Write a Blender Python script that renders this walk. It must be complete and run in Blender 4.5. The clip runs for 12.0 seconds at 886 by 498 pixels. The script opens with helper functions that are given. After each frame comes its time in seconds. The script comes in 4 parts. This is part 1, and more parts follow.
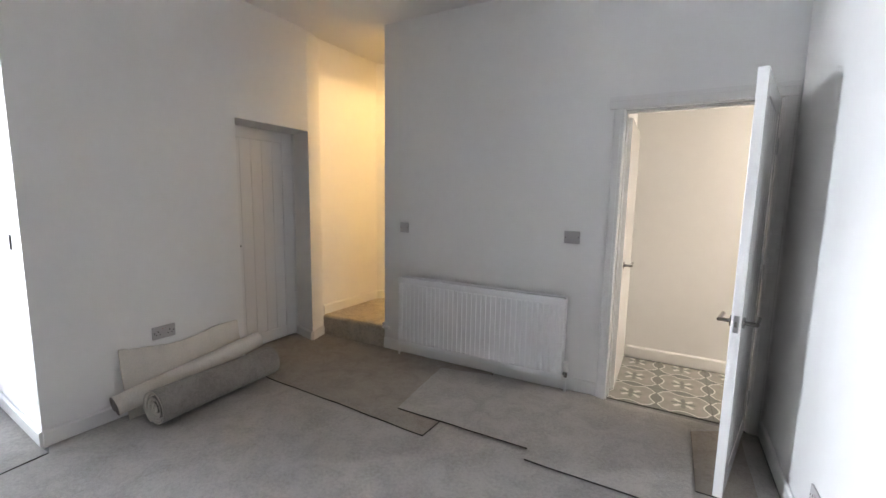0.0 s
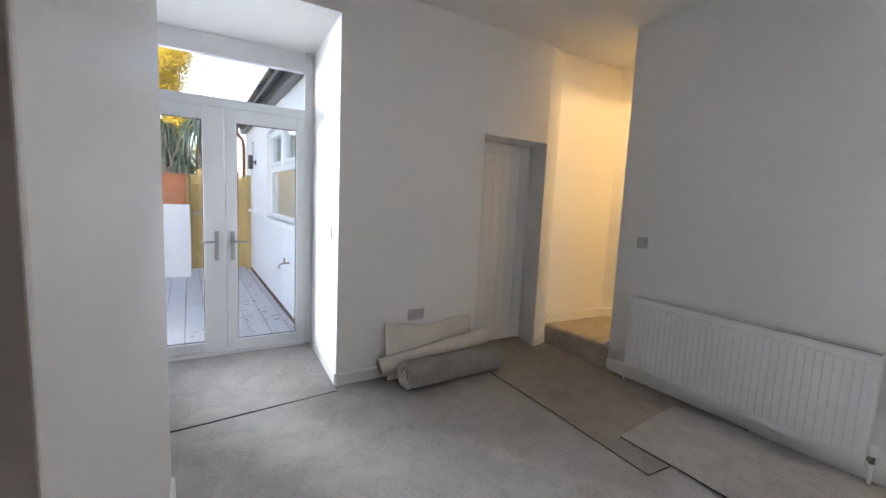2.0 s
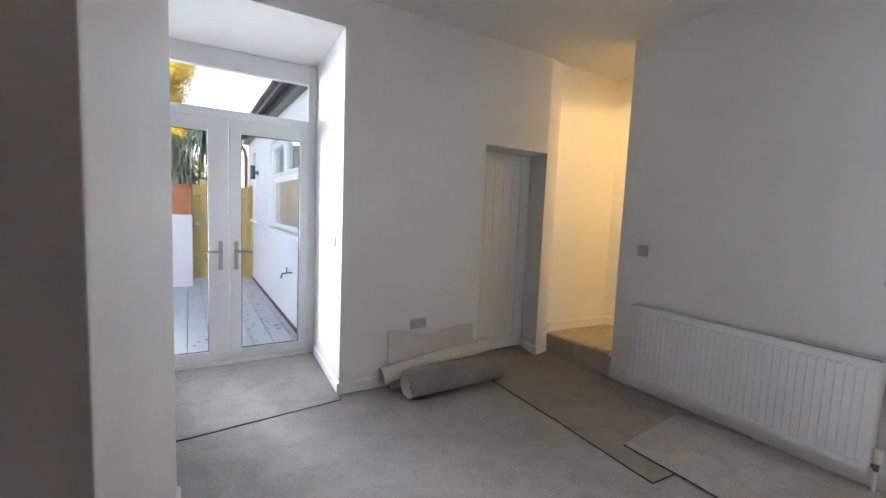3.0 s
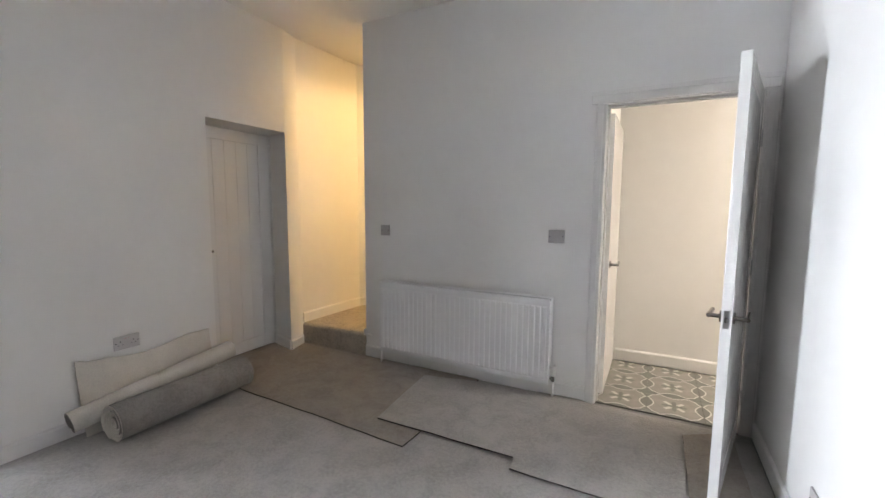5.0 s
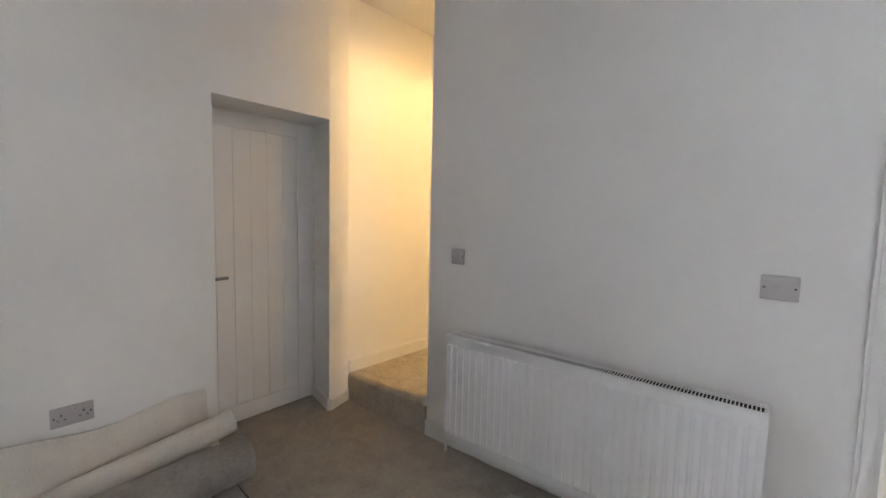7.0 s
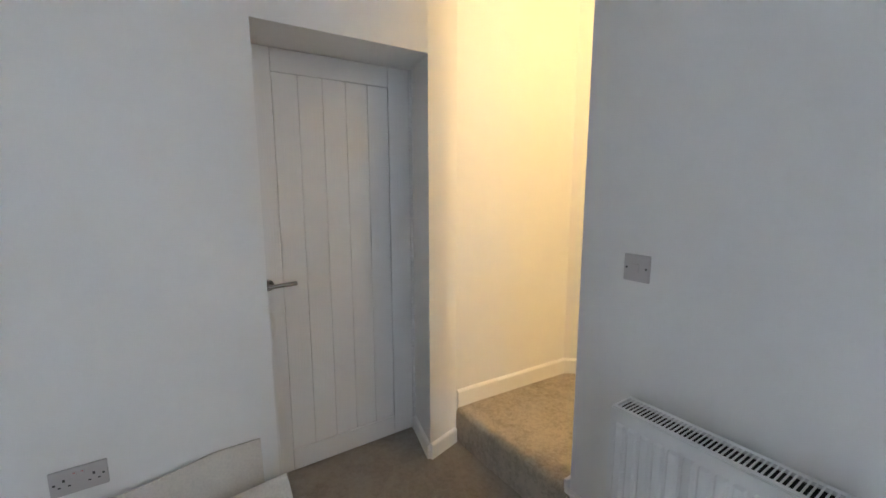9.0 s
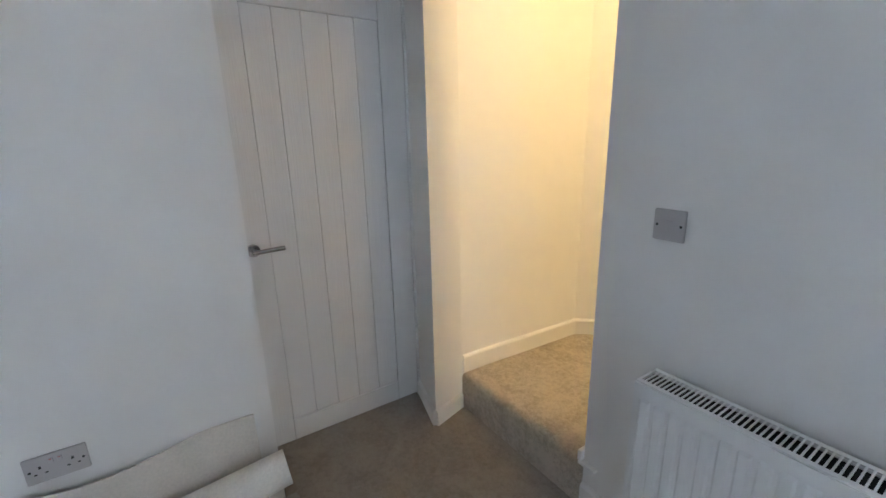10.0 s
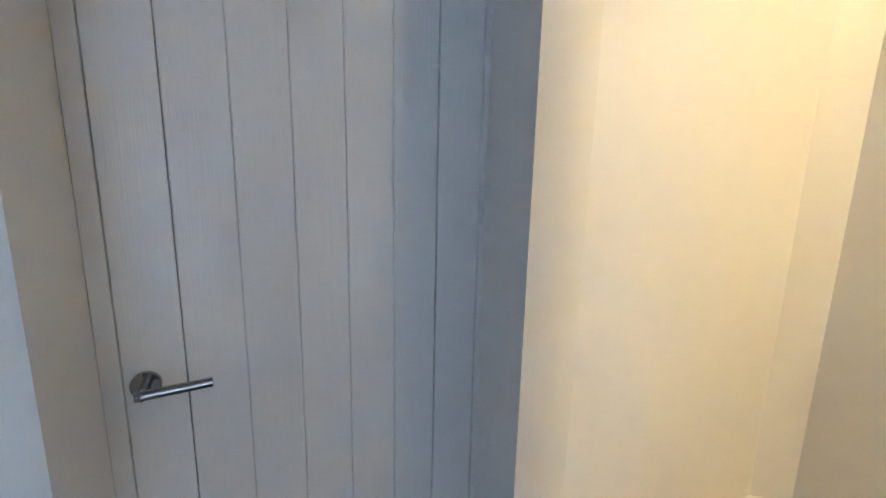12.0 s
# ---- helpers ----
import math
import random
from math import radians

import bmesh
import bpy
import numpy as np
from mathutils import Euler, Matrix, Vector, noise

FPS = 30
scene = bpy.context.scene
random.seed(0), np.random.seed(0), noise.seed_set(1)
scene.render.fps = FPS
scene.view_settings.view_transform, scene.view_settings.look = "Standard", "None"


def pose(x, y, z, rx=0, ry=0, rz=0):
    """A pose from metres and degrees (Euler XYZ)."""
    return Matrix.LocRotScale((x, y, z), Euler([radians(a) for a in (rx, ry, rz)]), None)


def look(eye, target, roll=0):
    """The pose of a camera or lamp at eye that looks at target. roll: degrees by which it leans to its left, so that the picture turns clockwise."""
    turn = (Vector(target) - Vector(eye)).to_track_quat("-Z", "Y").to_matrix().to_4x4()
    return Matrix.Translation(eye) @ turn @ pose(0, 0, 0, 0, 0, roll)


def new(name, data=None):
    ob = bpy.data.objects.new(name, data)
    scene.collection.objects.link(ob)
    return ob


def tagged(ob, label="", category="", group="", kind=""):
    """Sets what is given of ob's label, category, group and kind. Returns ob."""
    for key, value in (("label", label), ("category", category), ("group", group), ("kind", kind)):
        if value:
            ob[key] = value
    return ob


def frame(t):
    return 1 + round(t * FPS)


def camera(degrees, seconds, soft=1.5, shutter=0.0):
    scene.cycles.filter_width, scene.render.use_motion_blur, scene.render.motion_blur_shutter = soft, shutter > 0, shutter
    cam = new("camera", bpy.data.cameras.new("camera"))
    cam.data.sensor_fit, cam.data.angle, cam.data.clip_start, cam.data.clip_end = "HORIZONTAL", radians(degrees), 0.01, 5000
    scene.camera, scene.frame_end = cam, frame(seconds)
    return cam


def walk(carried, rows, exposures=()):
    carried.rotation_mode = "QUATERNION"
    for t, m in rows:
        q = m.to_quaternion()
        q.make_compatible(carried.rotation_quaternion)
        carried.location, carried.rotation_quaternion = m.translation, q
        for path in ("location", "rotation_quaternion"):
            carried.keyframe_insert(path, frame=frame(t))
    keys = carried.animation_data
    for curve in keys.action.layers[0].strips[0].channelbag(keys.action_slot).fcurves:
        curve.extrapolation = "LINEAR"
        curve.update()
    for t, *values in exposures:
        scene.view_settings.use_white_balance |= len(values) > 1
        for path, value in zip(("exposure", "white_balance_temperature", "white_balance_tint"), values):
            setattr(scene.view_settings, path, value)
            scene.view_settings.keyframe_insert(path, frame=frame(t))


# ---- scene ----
cam = camera(93.8, 12.0)
PATH = [
    (0, (0.457, 0.256, 1.421), (-0.492, 1.998, 1.167), 1.0),
    (0.5, (0.449, 0.253, 1.397), (-0.779, 1.815, 1.167), 1.5),
    (1, (0.43, 0.237, 1.394), (-1.016, 1.599, 1.164), 1.8),
    (1.5, (0.42, 0.208, 1.4), (-1.172, 1.397, 1.17), 2.3),
    (2, (0.417, 0.178, 1.396), (-1.276, 1.219, 1.17), 2.6),
    (2.5, (0.425, 0.155, 1.382), (-1.32, 1.111, 1.174), 2.7),
    (3, (0.43, 0.148, 1.396), (-1.268, 1.19, 1.214), 2.4),
    (3.5, (0.435, 0.153, 1.393), (-1.079, 1.448, 1.22), 2.0),
    (3.7, (0.445, 0.162, 1.387), (-0.998, 1.535, 1.208), 1.5),
    (5.3, (0.464, 0.516, 1.346), (-0.406, 2.305, 1.142), 0.4),
    (5.5, (0.44, 0.631, 1.362), (-0.455, 2.408, 1.164), 0.7),
    (6, (0.272, 0.846, 1.352), (-0.682, 2.594, 1.163), -0.6),
    (6.5, (0.046, 1.091, 1.367), (-0.817, 2.883, 1.157), -2.3),
    (7, (-0.163, 1.388, 1.374), (-1.415, 2.94, 1.213), 1.3),
    (7.5, (-0.336, 1.602, 1.353), (-1.749, 2.997, 1.11), -0.2),
    (7.7, (-0.439, 1.673, 1.348), (-1.818, 3.106, 1.136), 0.3),
    (9.5, (-0.900, 2.112, 1.420), (-2.596, 3.103, 1.044), -1.1),
    (10, (-0.987, 2.148, 1.387), (-2.606, 3.204, 0.873), -1.4),
    (10.5, (-1.260, 2.198, 1.407), (-2.820, 3.376, 0.975), -1.0),
    (10.7, (-1.368, 2.223, 1.401), (-2.891, 3.447, 0.977), -0.8),
    (11, (-1.493, 2.311, 1.393), (-3.069, 3.473, 0.988), -0.5),
    (11.5, (-1.696, 2.503, 1.382), (-3.475, 3.366, 1.082), -0.1),
    (12, (-1.872, 2.570, 1.376), (-3.629, 3.454, 1.014), 1.2),
]
walk(cam, [(t, look(*p)) for t, *p in PATH],
     [(0, 2.3, 6750, 17), (0.6, 2.15, 6750, 17), (1.5, 2.1, 6800, 17), (2.5, 2.12, 6800, 17), (3.5, 2.05, 6800, 17), (5.5, 2.45, 6900, 17),
      (7.5, 2.52, 6800, 17), (9.5, 2.6, 5950, 12), (11, 2.52, 5750, 12), (12, 2.6, 5250, 10)])

# ---- world and lights ----
world = bpy.data.worlds.new("world")
scene.world = world
world.use_nodes = True
wn = world.node_tree.nodes
sky = wn.new("ShaderNodeTexSky")
sky.sky_type = "NISHITA"
sky.sun_disc = False
sky.dust_density = 1.0
sky.ozone_density = 0.4
sky.sun_elevation = radians(28)
sky.sun_rotation = radians(117)
wn["Background"].inputs["Strength"].default_value = 0.14
world.node_tree.links.new(sky.outputs[0], wn["Background"].inputs["Color"])

sun_data = bpy.data.lights.new("sun", "SUN")
sun_data.energy, sun_data.angle, sun_data.color = 2.0, radians(1.0), (1.0, 0.88, 0.70)
sun = new("sun", sun_data)
sun.matrix_world = look((12, -6, 7.1), (0, 0, 0))


def area_lamp(name, m, sx, sy, watts, color, spread=180):
    d = bpy.data.lights.new(name, "AREA")
    d.shape, d.size, d.size_y, d.energy, d.color = "RECTANGLE", sx, sy, watts, color
    d.spread = radians(spread)
    ob = new(name, d)
    ob.matrix_world = m
    return ob


def point_lamp(name, loc, radius, watts, color):
    d = bpy.data.lights.new(name, "POINT")
    d.shadow_soft_size, d.energy, d.color = radius, watts, color
    ob = new(name, d)
    ob.location = loc
    return ob


# sky light that enters by the french doors
area_lamp("french_door_daylight", look((-6.60, -1.25, 1.45), (0.6, 1.22, 1.30)), 0.9, 2.4, 15.5, (0.78, 0.89, 1.0), 42)
# bulb high above the stairs and light of the tiled passage
point_lamp("stair_bulb", (-0.15, 3.80, 3.42), 0.16, 20, (1.0, 0.67, 0.28))
area_lamp("passage_ceiling_light", look((2.6, 3.80, 2.42), (2.6, 3.80, 0)), 1.2, 0.6, 9.5, (1.0, 0.92, 0.78))


# ---- materials ----
def material(name, color, rough=0.6, metal=0.0, scale=30.0, amount=0.06, bump=0.0, bump_scale=200.0, coat=0.0, second=None, spread=0.0):
    """A principled material with mottling at two scales, fine relief and a little difference from object to object."""
    m = bpy.data.materials.new(name)
    m.use_nodes = True
    n, l = m.node_tree.nodes, m.node_tree.links
    b = n["Principled BSDF"]
    b.inputs["Roughness"].default_value = rough
    b.inputs["Metallic"].default_value = metal
    b.inputs["Coat Weight"].default_value = coat
    tc = n.new("ShaderNodeTexCoord")
    big = n.new("ShaderNodeTexNoise")
    big.inputs["Scale"].default_value, big.inputs["Detail"].default_value = scale * 0.08, 4
    fine = n.new("ShaderNodeTexNoise")
    fine.inputs["Scale"].default_value, fine.inputs["Detail"].default_value = scale, 5
    add = n.new("ShaderNodeMath")
    add.operation = "ADD"
    ramp = n.new("ShaderNodeMapRange")
    ramp.inputs["From Min"].default_value, ramp.inputs["From Max"].default_value = 0.7, 1.3
    mix = n.new("ShaderNodeMix")
    mix.data_type = "RGBA"
    low = second or tuple(c * (1 - 2 * amount) for c in color)
    mix.inputs["A"].default_value = (*low, 1)
    mix.inputs["B"].default_value = (*color, 1)
    for t in (big, fine):
        l.new(tc.outputs["Object"], t.inputs["Vector"])
    l.new(big.outputs["Fac"], add.inputs[0])
    l.new(fine.outputs["Fac"], add.inputs[1])
    l.new(add.outputs[0], ramp.inputs["Value"])
    l.new(ramp.outputs[0], mix.inputs["Factor"])
    out = mix.outputs["Result"]
    if spread:
        info, hsv, mr = n.new("ShaderNodeObjectInfo"), n.new("ShaderNodeHueSaturation"), n.new("ShaderNodeMapRange")
        mr.inputs["To Min"].default_value, mr.inputs["To Max"].default_value = 1 - spread, 1 + spread
        l.new(info.outputs["Random"], mr.inputs["Value"])
        l.new(mr.outputs[0], hsv.inputs["Value"])
        l.new(out, hsv.inputs["Color"])
        out = hsv.outputs["Color"]
    l.new(out, b.inputs["Base Color"])
    if bump:
        t, bp = n.new("ShaderNodeTexNoise"), n.new("ShaderNodeBump")
        t.inputs["Scale"].default_value, t.inputs["Detail"].default_value = bump_scale, 4
        bp.inputs["Strength"].default_value, bp.inputs["Distance"].default_value = bump, 0.004
        l.new(tc.outputs["Object"], t.inputs["Vector"])
        l.new(t.outputs["Fac"], bp.inputs["Height"])
        l.new(bp.outputs["Normal"], b.inputs["Normal"])
    return m


PAINT = material("wall_paint", (0.87, 0.86, 0.84), 0.48, scale=14, amount=0.012, bump=0.10, bump_scale=60)
# shade on the white hall wall, put into a taupe colour
HALL_SHADE = material("hall_shade_taupe", (0.44, 0.37, 0.325), 0.7, scale=14, amount=0.04, bump=0.1, bump_scale=60)
CEIL = material("ceiling_paint", (0.87, 0.86, 0.84), 0.75, scale=10, amount=0.012, bump=0.08, bump_scale=45)
GLOSS = material("gloss_white_wood", (0.86, 0.85, 0.83), 0.25, scale=25, amount=0.015, bump=0.05, bump_scale=90, coat=0.15)
SATIN = material("satin_white_trim", (0.86, 0.85, 0.83), 0.35, scale=20, amount=0.015, bump=0.04, bump_scale=70)
ENAMEL = material("radiator_enamel", (0.86, 0.86, 0.86), 0.30, scale=20, amount=0.01)
UPVC = material("white_upvc", (0.82, 0.83, 0.84), 0.28, scale=20, amount=0.01)
PLASTIC = material("grey_white_plastic", (0.50, 0.475, 0.47), 0.35, scale=30, amount=0.01)
CHROME = material("chrome", (0.38, 0.37, 0.36), 0.10, metal=1.0, scale=60, amount=0.03)
STEEL = material("brushed_steel", (0.50, 0.50, 0.50), 0.32, metal=1.0, scale=80, amount=0.05)
# convector colour, near black to hold the shade inside the radiator
FINS = material("convector_slot_shade", (0.02, 0.02, 0.02), 0.9, metal=0.0, scale=40, amount=0.1)
DARK = material("dark_recess", (0.03, 0.03, 0.03), 0.7, scale=40, amount=0.1)
BACKING = material("carpet_backing", (0.76, 0.71, 0.64), 0.9, scale=120, amount=0.08, bump=0.35, bump_scale=300)
EDGE = material("cut_carpet_edge", (0.07, 0.06, 0.055), 0.95, scale=150, amount=0.2)
DECK = material("painted_deck_board", (0.56, 0.54, 0.54), 0.6, scale=18, amount=0.06, bump=0.2, bump_scale=60, spread=0.05)
RENDER = material("white_render", (0.80, 0.80, 0.80), 0.85, scale=12, amount=0.03, bump=0.35, bump_scale=90)
FENCE = material("orange_stained_board", (0.50, 0.17, 0.07), 0.7, scale=20, amount=0.15, bump=0.2, bump_scale=50, spread=0.08)
TIMBER = material("treated_timber", (0.66, 0.47, 0.17), 0.75, scale=15, amount=0.12, bump=0.25, bump_scale=40, spread=0.08)
BLACKPL = material("black_gutter_plastic", (0.03, 0.032, 0.036), 0.3, scale=20, amount=0.1)
BRICK = material("red_brick", (0.16, 0.075, 0.06), 0.85, scale=40, amount=0.15, bump=0.4, bump_scale=80, spread=0.12)
SLATE = material("roof_slate", (0.09, 0.09, 0.10), 0.6, scale=12, amount=0.15, bump=0.3, bump_scale=30, spread=0.1)
LEAF = material("green_leaf", (0.26, 0.30, 0.20), 0.5, scale=5, second=(0.08, 0.12, 0.07))
# low sun on the tree tops, put into the leaf colour as yellow
LEAF_SUN = material("sunlit_leaf", (0.66, 0.54, 0.06), 0.6, scale=5, second=(0.42, 0.30, 0.04))
BARK = material("bark", (0.12, 0.09, 0.065), 0.9, scale=30, amount=0.2, bump=0.6, bump_scale=40)
PAVE = material("ground_concrete", (0.30, 0.29, 0.28), 0.9, scale=8, amount=0.1, bump=0.3, bump_scale=60)
RED_PL = material("red_switch_mark", (0.5, 0.03, 0.02), 0.4, scale=20, amount=0.02)
COPPER = material("brown_pipe", (0.20, 0.075, 0.04), 0.4, scale=30, amount=0.1)


def carpet_material(name, light, dark):
    """Twist pile: blotches where the pile lies another way, tufts as fine relief."""
    m = bpy.data.materials.new(name)
    m.use_nodes = True
    n, l = m.node_tree.nodes, m.node_tree.links
    b = n["Principled BSDF"]
    b.inputs["Roughness"].default_value = 0.95
    b.inputs["Sheen Weight"].default_value = 0.15
    tc = n.new("ShaderNodeTexCoord")
    outs = []
    for sc, det, dist in ((6.0, 6, 0.8), (55.0, 5, 0.3), (210.0, 3, 0.0)):
        t = n.new("ShaderNodeTexNoise")
        t.inputs["Scale"].default_value, t.inputs["Detail"].default_value, t.inputs["Distortion"].default_value = sc, det, dist
        l.new(tc.outputs["Object"], t.inputs["Vector"])
        outs.append(t.outputs["Fac"])
    a1, a2, mr, mix = n.new("ShaderNodeMath"), n.new("ShaderNodeMath"), n.new("ShaderNodeMapRange"), n.new("ShaderNodeMix")
    a1.operation = a2.operation = "MULTIPLY_ADD"
    l.new(outs[0], a1.inputs[0])
    a1.inputs[1].default_value = 1.1
    l.new(outs[1], a1.inputs[2])
    l.new(outs[2], a2.inputs[0])
    a2.inputs[1].default_value = 1.1
    l.new(a1.outputs[0], a2.inputs[2])
    mr.inputs["From Min"].default_value, mr.inputs["From Max"].default_value = 1.24, 1.80
    l.new(a2.outputs[0], mr.inputs["Value"])
    mix.data_type = "RGBA"
    mix.inputs["A"].default_value, mix.inputs["B"].default_value = (*dark, 1), (*light, 1)
    l.new(mr.outputs[0], mix.inputs["Factor"])
    l.new(mix.outputs["Result"], b.inputs["Base Color"])
    bp = n.new("ShaderNodeBump")
    bp.inputs["Strength"].default_value, bp.inputs["Distance"].default_value = 0.9, 0.007
    l.new(outs[2], bp.inputs["Height"])
    l.new(bp.outputs["Normal"], b.inputs["Normal"])
    return m


def door_paint(name, color):
    """Gloss paint over embossed vertical wood grain."""
    m = bpy.data.materials.new(name)
    m.use_nodes = True
    n, l = m.node_tree.nodes, m.node_tree.links
    b = n["Principled BSDF"]
    b.inputs["Base Color"].default_value = (*color, 1)
    b.inputs["Roughness"].default_value = 0.17
    tc, mp, t, bp = n.new("ShaderNodeTexCoord"), n.new("ShaderNodeMapping"), n.new("ShaderNodeTexNoise"), n.new("ShaderNodeBump")
    mp.inputs["Scale"].default_value = (260, 260, 7)
    t.inputs["Scale"].default_value, t.inputs["Detail"].default_value = 1.0, 4
    bp.inputs["Strength"].default_value, bp.inputs["Distance"].default_value = 0.5, 0.002
    l.new(tc.outputs["Object"], mp.inputs["Vector"])
    l.new(mp.outputs["Vector"], t.inputs["Vector"])
    l.new(t.outputs["Fac"], bp.inputs["Height"])
    l.new(bp.outputs["Normal"], b.inputs["Normal"])
    mx, mr = n.new("ShaderNodeMix"), n.new("ShaderNodeMapRange")
    mx.data_type = "RGBA"
    mx.inputs["A"].default_value, mx.inputs["B"].default_value = (*[c * 0.96 for c in color], 1), (*color, 1)
    l.new(t.outputs["Fac"], mx.inputs["Factor"])
    l.new(mx.outputs["Result"], b.inputs["Base Color"])
    return m


DOOR = door_paint("embossed_door_paint", (0.86, 0.85, 0.83))
CARPET = carpet_material("grey_carpet", (0.475, 0.447, 0.420), (0.325, 0.302, 0.280))
CARPET_B = carpet_material("beige_carpet", (0.36, 0.315, 0.265), (0.25, 0.215, 0.178))
# same beige carpet on the stairs, lightened in colour for the light there
CARPET_S = carpet_material("stair_carpet_lit", (0.52, 0.455, 0.37), (0.31, 0.265, 0.21))
CARPET_R = carpet_material("grey_carpet_roll", (0.35, 0.325, 0.300), (0.25, 0.232, 0.212))


def glass_material(name, rough=0.0):
    m = bpy.data.materials.new(name)
    m.use_nodes = True
    b = m.node_tree.nodes["Principled BSDF"]
    b.inputs["Base Color"].default_value = (0.97, 0.99, 0.98, 1)
    b.inputs["Roughness"].default_value = rough
    b.inputs["Transmission Weight"].default_value = 1.0
    b.inputs["IOR"].default_value = 1.45
    return m


GLASS = glass_material("clear_glass")


# ---- mesh helpers ----
def box(bm, x0, x1, y0, y1, z0, z1, bevel=0.0, segs=2):
    made = bmesh.ops.create_cube(bm, size=1.0)["verts"]
    for v in made:
        v.co = Vector(((x0 + x1) / 2 + v.co.x * (x1 - x0), (y0 + y1) / 2 + v.co.y * (y1 - y0), (z0 + z1) / 2 + v.co.z * (z1 - z0)))
    if bevel:
        edges = {e for v in made for e in v.link_edges}
        bmesh.ops.bevel(bm, geom=list(edges), offset=bevel, segments=segs, affect="EDGES", profile=0.5)
    return bm


def prism(bm, pts, z0, z1):
    """An upright prism on the outline pts, given anticlockwise in plan."""
    lo = [bm.verts.new((x, y, z0)) for x, y in pts]
    hi = [bm.verts.new((x, y, z1)) for x, y in pts]
    bm.faces.new(list(reversed(lo)))
    bm.faces.new(hi)
    for i in range(len(pts)):
        j = (i + 1) % len(pts)
        bm.faces.new((lo[i], lo[j], hi[j], hi[i]))
    return bm


def rod(bm, a, b, r, segs=12, r2=None):
    """A round bar from a to b."""
    a, b = Vector(a), Vector(b)
    made = bmesh.ops.create_cone(bm, cap_ends=True, segments=segs, radius1=r, radius2=r if r2 is None else r2, depth=(b - a).length)["verts"]
    m = Matrix.Translation((a + b) / 2) @ (b - a).to_track_quat("Z", "Y").to_matrix().to_4x4()
    bmesh.ops.transform(bm, matrix=m, verts=made)
    return bm


def tube(bm, pts, r, segs=10):
    """A pipe along a line of points."""
    pts = [Vector(p) for p in pts]
    rings = []
    for i, p in enumerate(pts):
        d = (pts[min(i + 1, len(pts) - 1)] - pts[max(i - 1, 0)]).normalized()
        q = d.to_track_quat("Z", "Y")
        rings.append([bm.verts.new(p + q @ Vector((r * math.cos(2 * math.pi * k / segs), r * math.sin(2 * math.pi * k / segs), 0))) for k in range(segs)])
    for ra, rb in zip(rings, rings[1:]):
        for k in range(segs):
            bm.faces.new((ra[k], ra[(k + 1) % segs], rb[(k + 1) % segs], rb[k]))
    bm.faces.new(list(reversed(rings[0])))
    bm.faces.new(rings[-1])
    return bm


def mesh_ob(name, bm, mat, smooth=False):
    bmesh.ops.recalc_face_normals(bm, faces=bm.faces[:])
    me = bpy.data.meshes.new(name)
    bm.to_mesh(me)
    bm.free()
    me.materials.append(mat)
    if smooth:
        me.shade_smooth()
        me.set_sharp_from_angle(angle=radians(40))
    return new(name, me)


def part(name, bm, mat, parent, label="", smooth=False):
    ob = mesh_ob(name, bm, mat, smooth)
    ob.parent = parent
    if label:
        ob["label"] = label
    return ob


def thing(name, loc, label, category, group="", kind=""):
    ob = new(name)
    ob.empty_display_size = 0.1
    ob.location = loc
    bpy.context.view_layer.update()
    return tagged(ob, label, category, group, kind)


def place(ob, parent):
    """Hang ob, whose mesh is in world metres, under parent without moving it."""
    ob.parent = parent
    ob.matrix_parent_inverse = Matrix.Translation(parent.location).inverted()
    return ob


def wpart(name, bm, mat, parent, label="", smooth=False):
    """A part whose mesh is given in world metres."""
    base = parent
    shift = Vector((0, 0, 0))
    while base is not None:
        shift += base.location
        base = base.parent
    bmesh.ops.translate(bm, verts=bm.verts[:], vec=-shift)
    return part(name, bm, mat, parent, label, smooth)


def structure(name, bm, mat, label, category, smooth=False):
    return tagged(mesh_ob(name, bm, mat, smooth), label, category, kind="structure")


B = bmesh.new
CEIL_Z = 2.86
XL, YR, XN = -2.50, 3.29, -1.80     # west wall face, radiator wall face, edge of the stair opening
XE = 1.045                          # east wall face

# ---- structure ----
# floor slab under room, stair, passage and the room behind
bm = B()
box(bm, -3.60, 3.6, -4.1, 4.4, -0.25, -0.012)
structure("floor", bm, PAVE, "plain solid floor under the carpets", "floor")

# west wall: solid piece between french doors and plank door, with the door opening and its lintel
bm = B()
prism(bm, [(-2.5, 1.085), (-2.5, 2.34), (-2.80, 2.325), (-2.80, 2.20), (-3.75, 2.20), (-3.75, 1.15), (-3.45, 1.15)], 0.0 - 0.012, CEIL_Z)
prism(bm, [(-2.5, 2.34), (-2.5, 3.07), (-2.80, 3.15), (-2.80, 2.325)], 1.985, CEIL_Z)
prism(bm, [(-2.5, 3.07), (-2.555, 3.27), (-2.55, 3.40), (-2.95, 3.4), (-2.95, 3.15), (-2.80, 3.15)], -0.012, 5.3)
box(bm, -2.95, -2.862, 2.2, 3.15, -0.012, CEIL_Z)
box(bm, -2.862, -2.80, 2.2, 3.15, 2.03, CEIL_Z)
structure("wall_west", bm, PAINT, "white painted wall with deep door and french door recesses", "wall")
# head above the french door recess, and the piece south of it
bm = B()
box(bm, -3.75, -2.5, -0.9, 1.085, 2.635, CEIL_Z)
box(bm, -3.45, -2.5, 1.085, 1.15, 2.635, 2.64)
box(bm, -3.75, -2.5, -0.9, -0.30, -0.012, 2.635)
structure("wall_west_recess", bm, PAINT, "white painted reveal round the french doors", "wall")

# stair wall west, chamfer and far wall
bm = B()
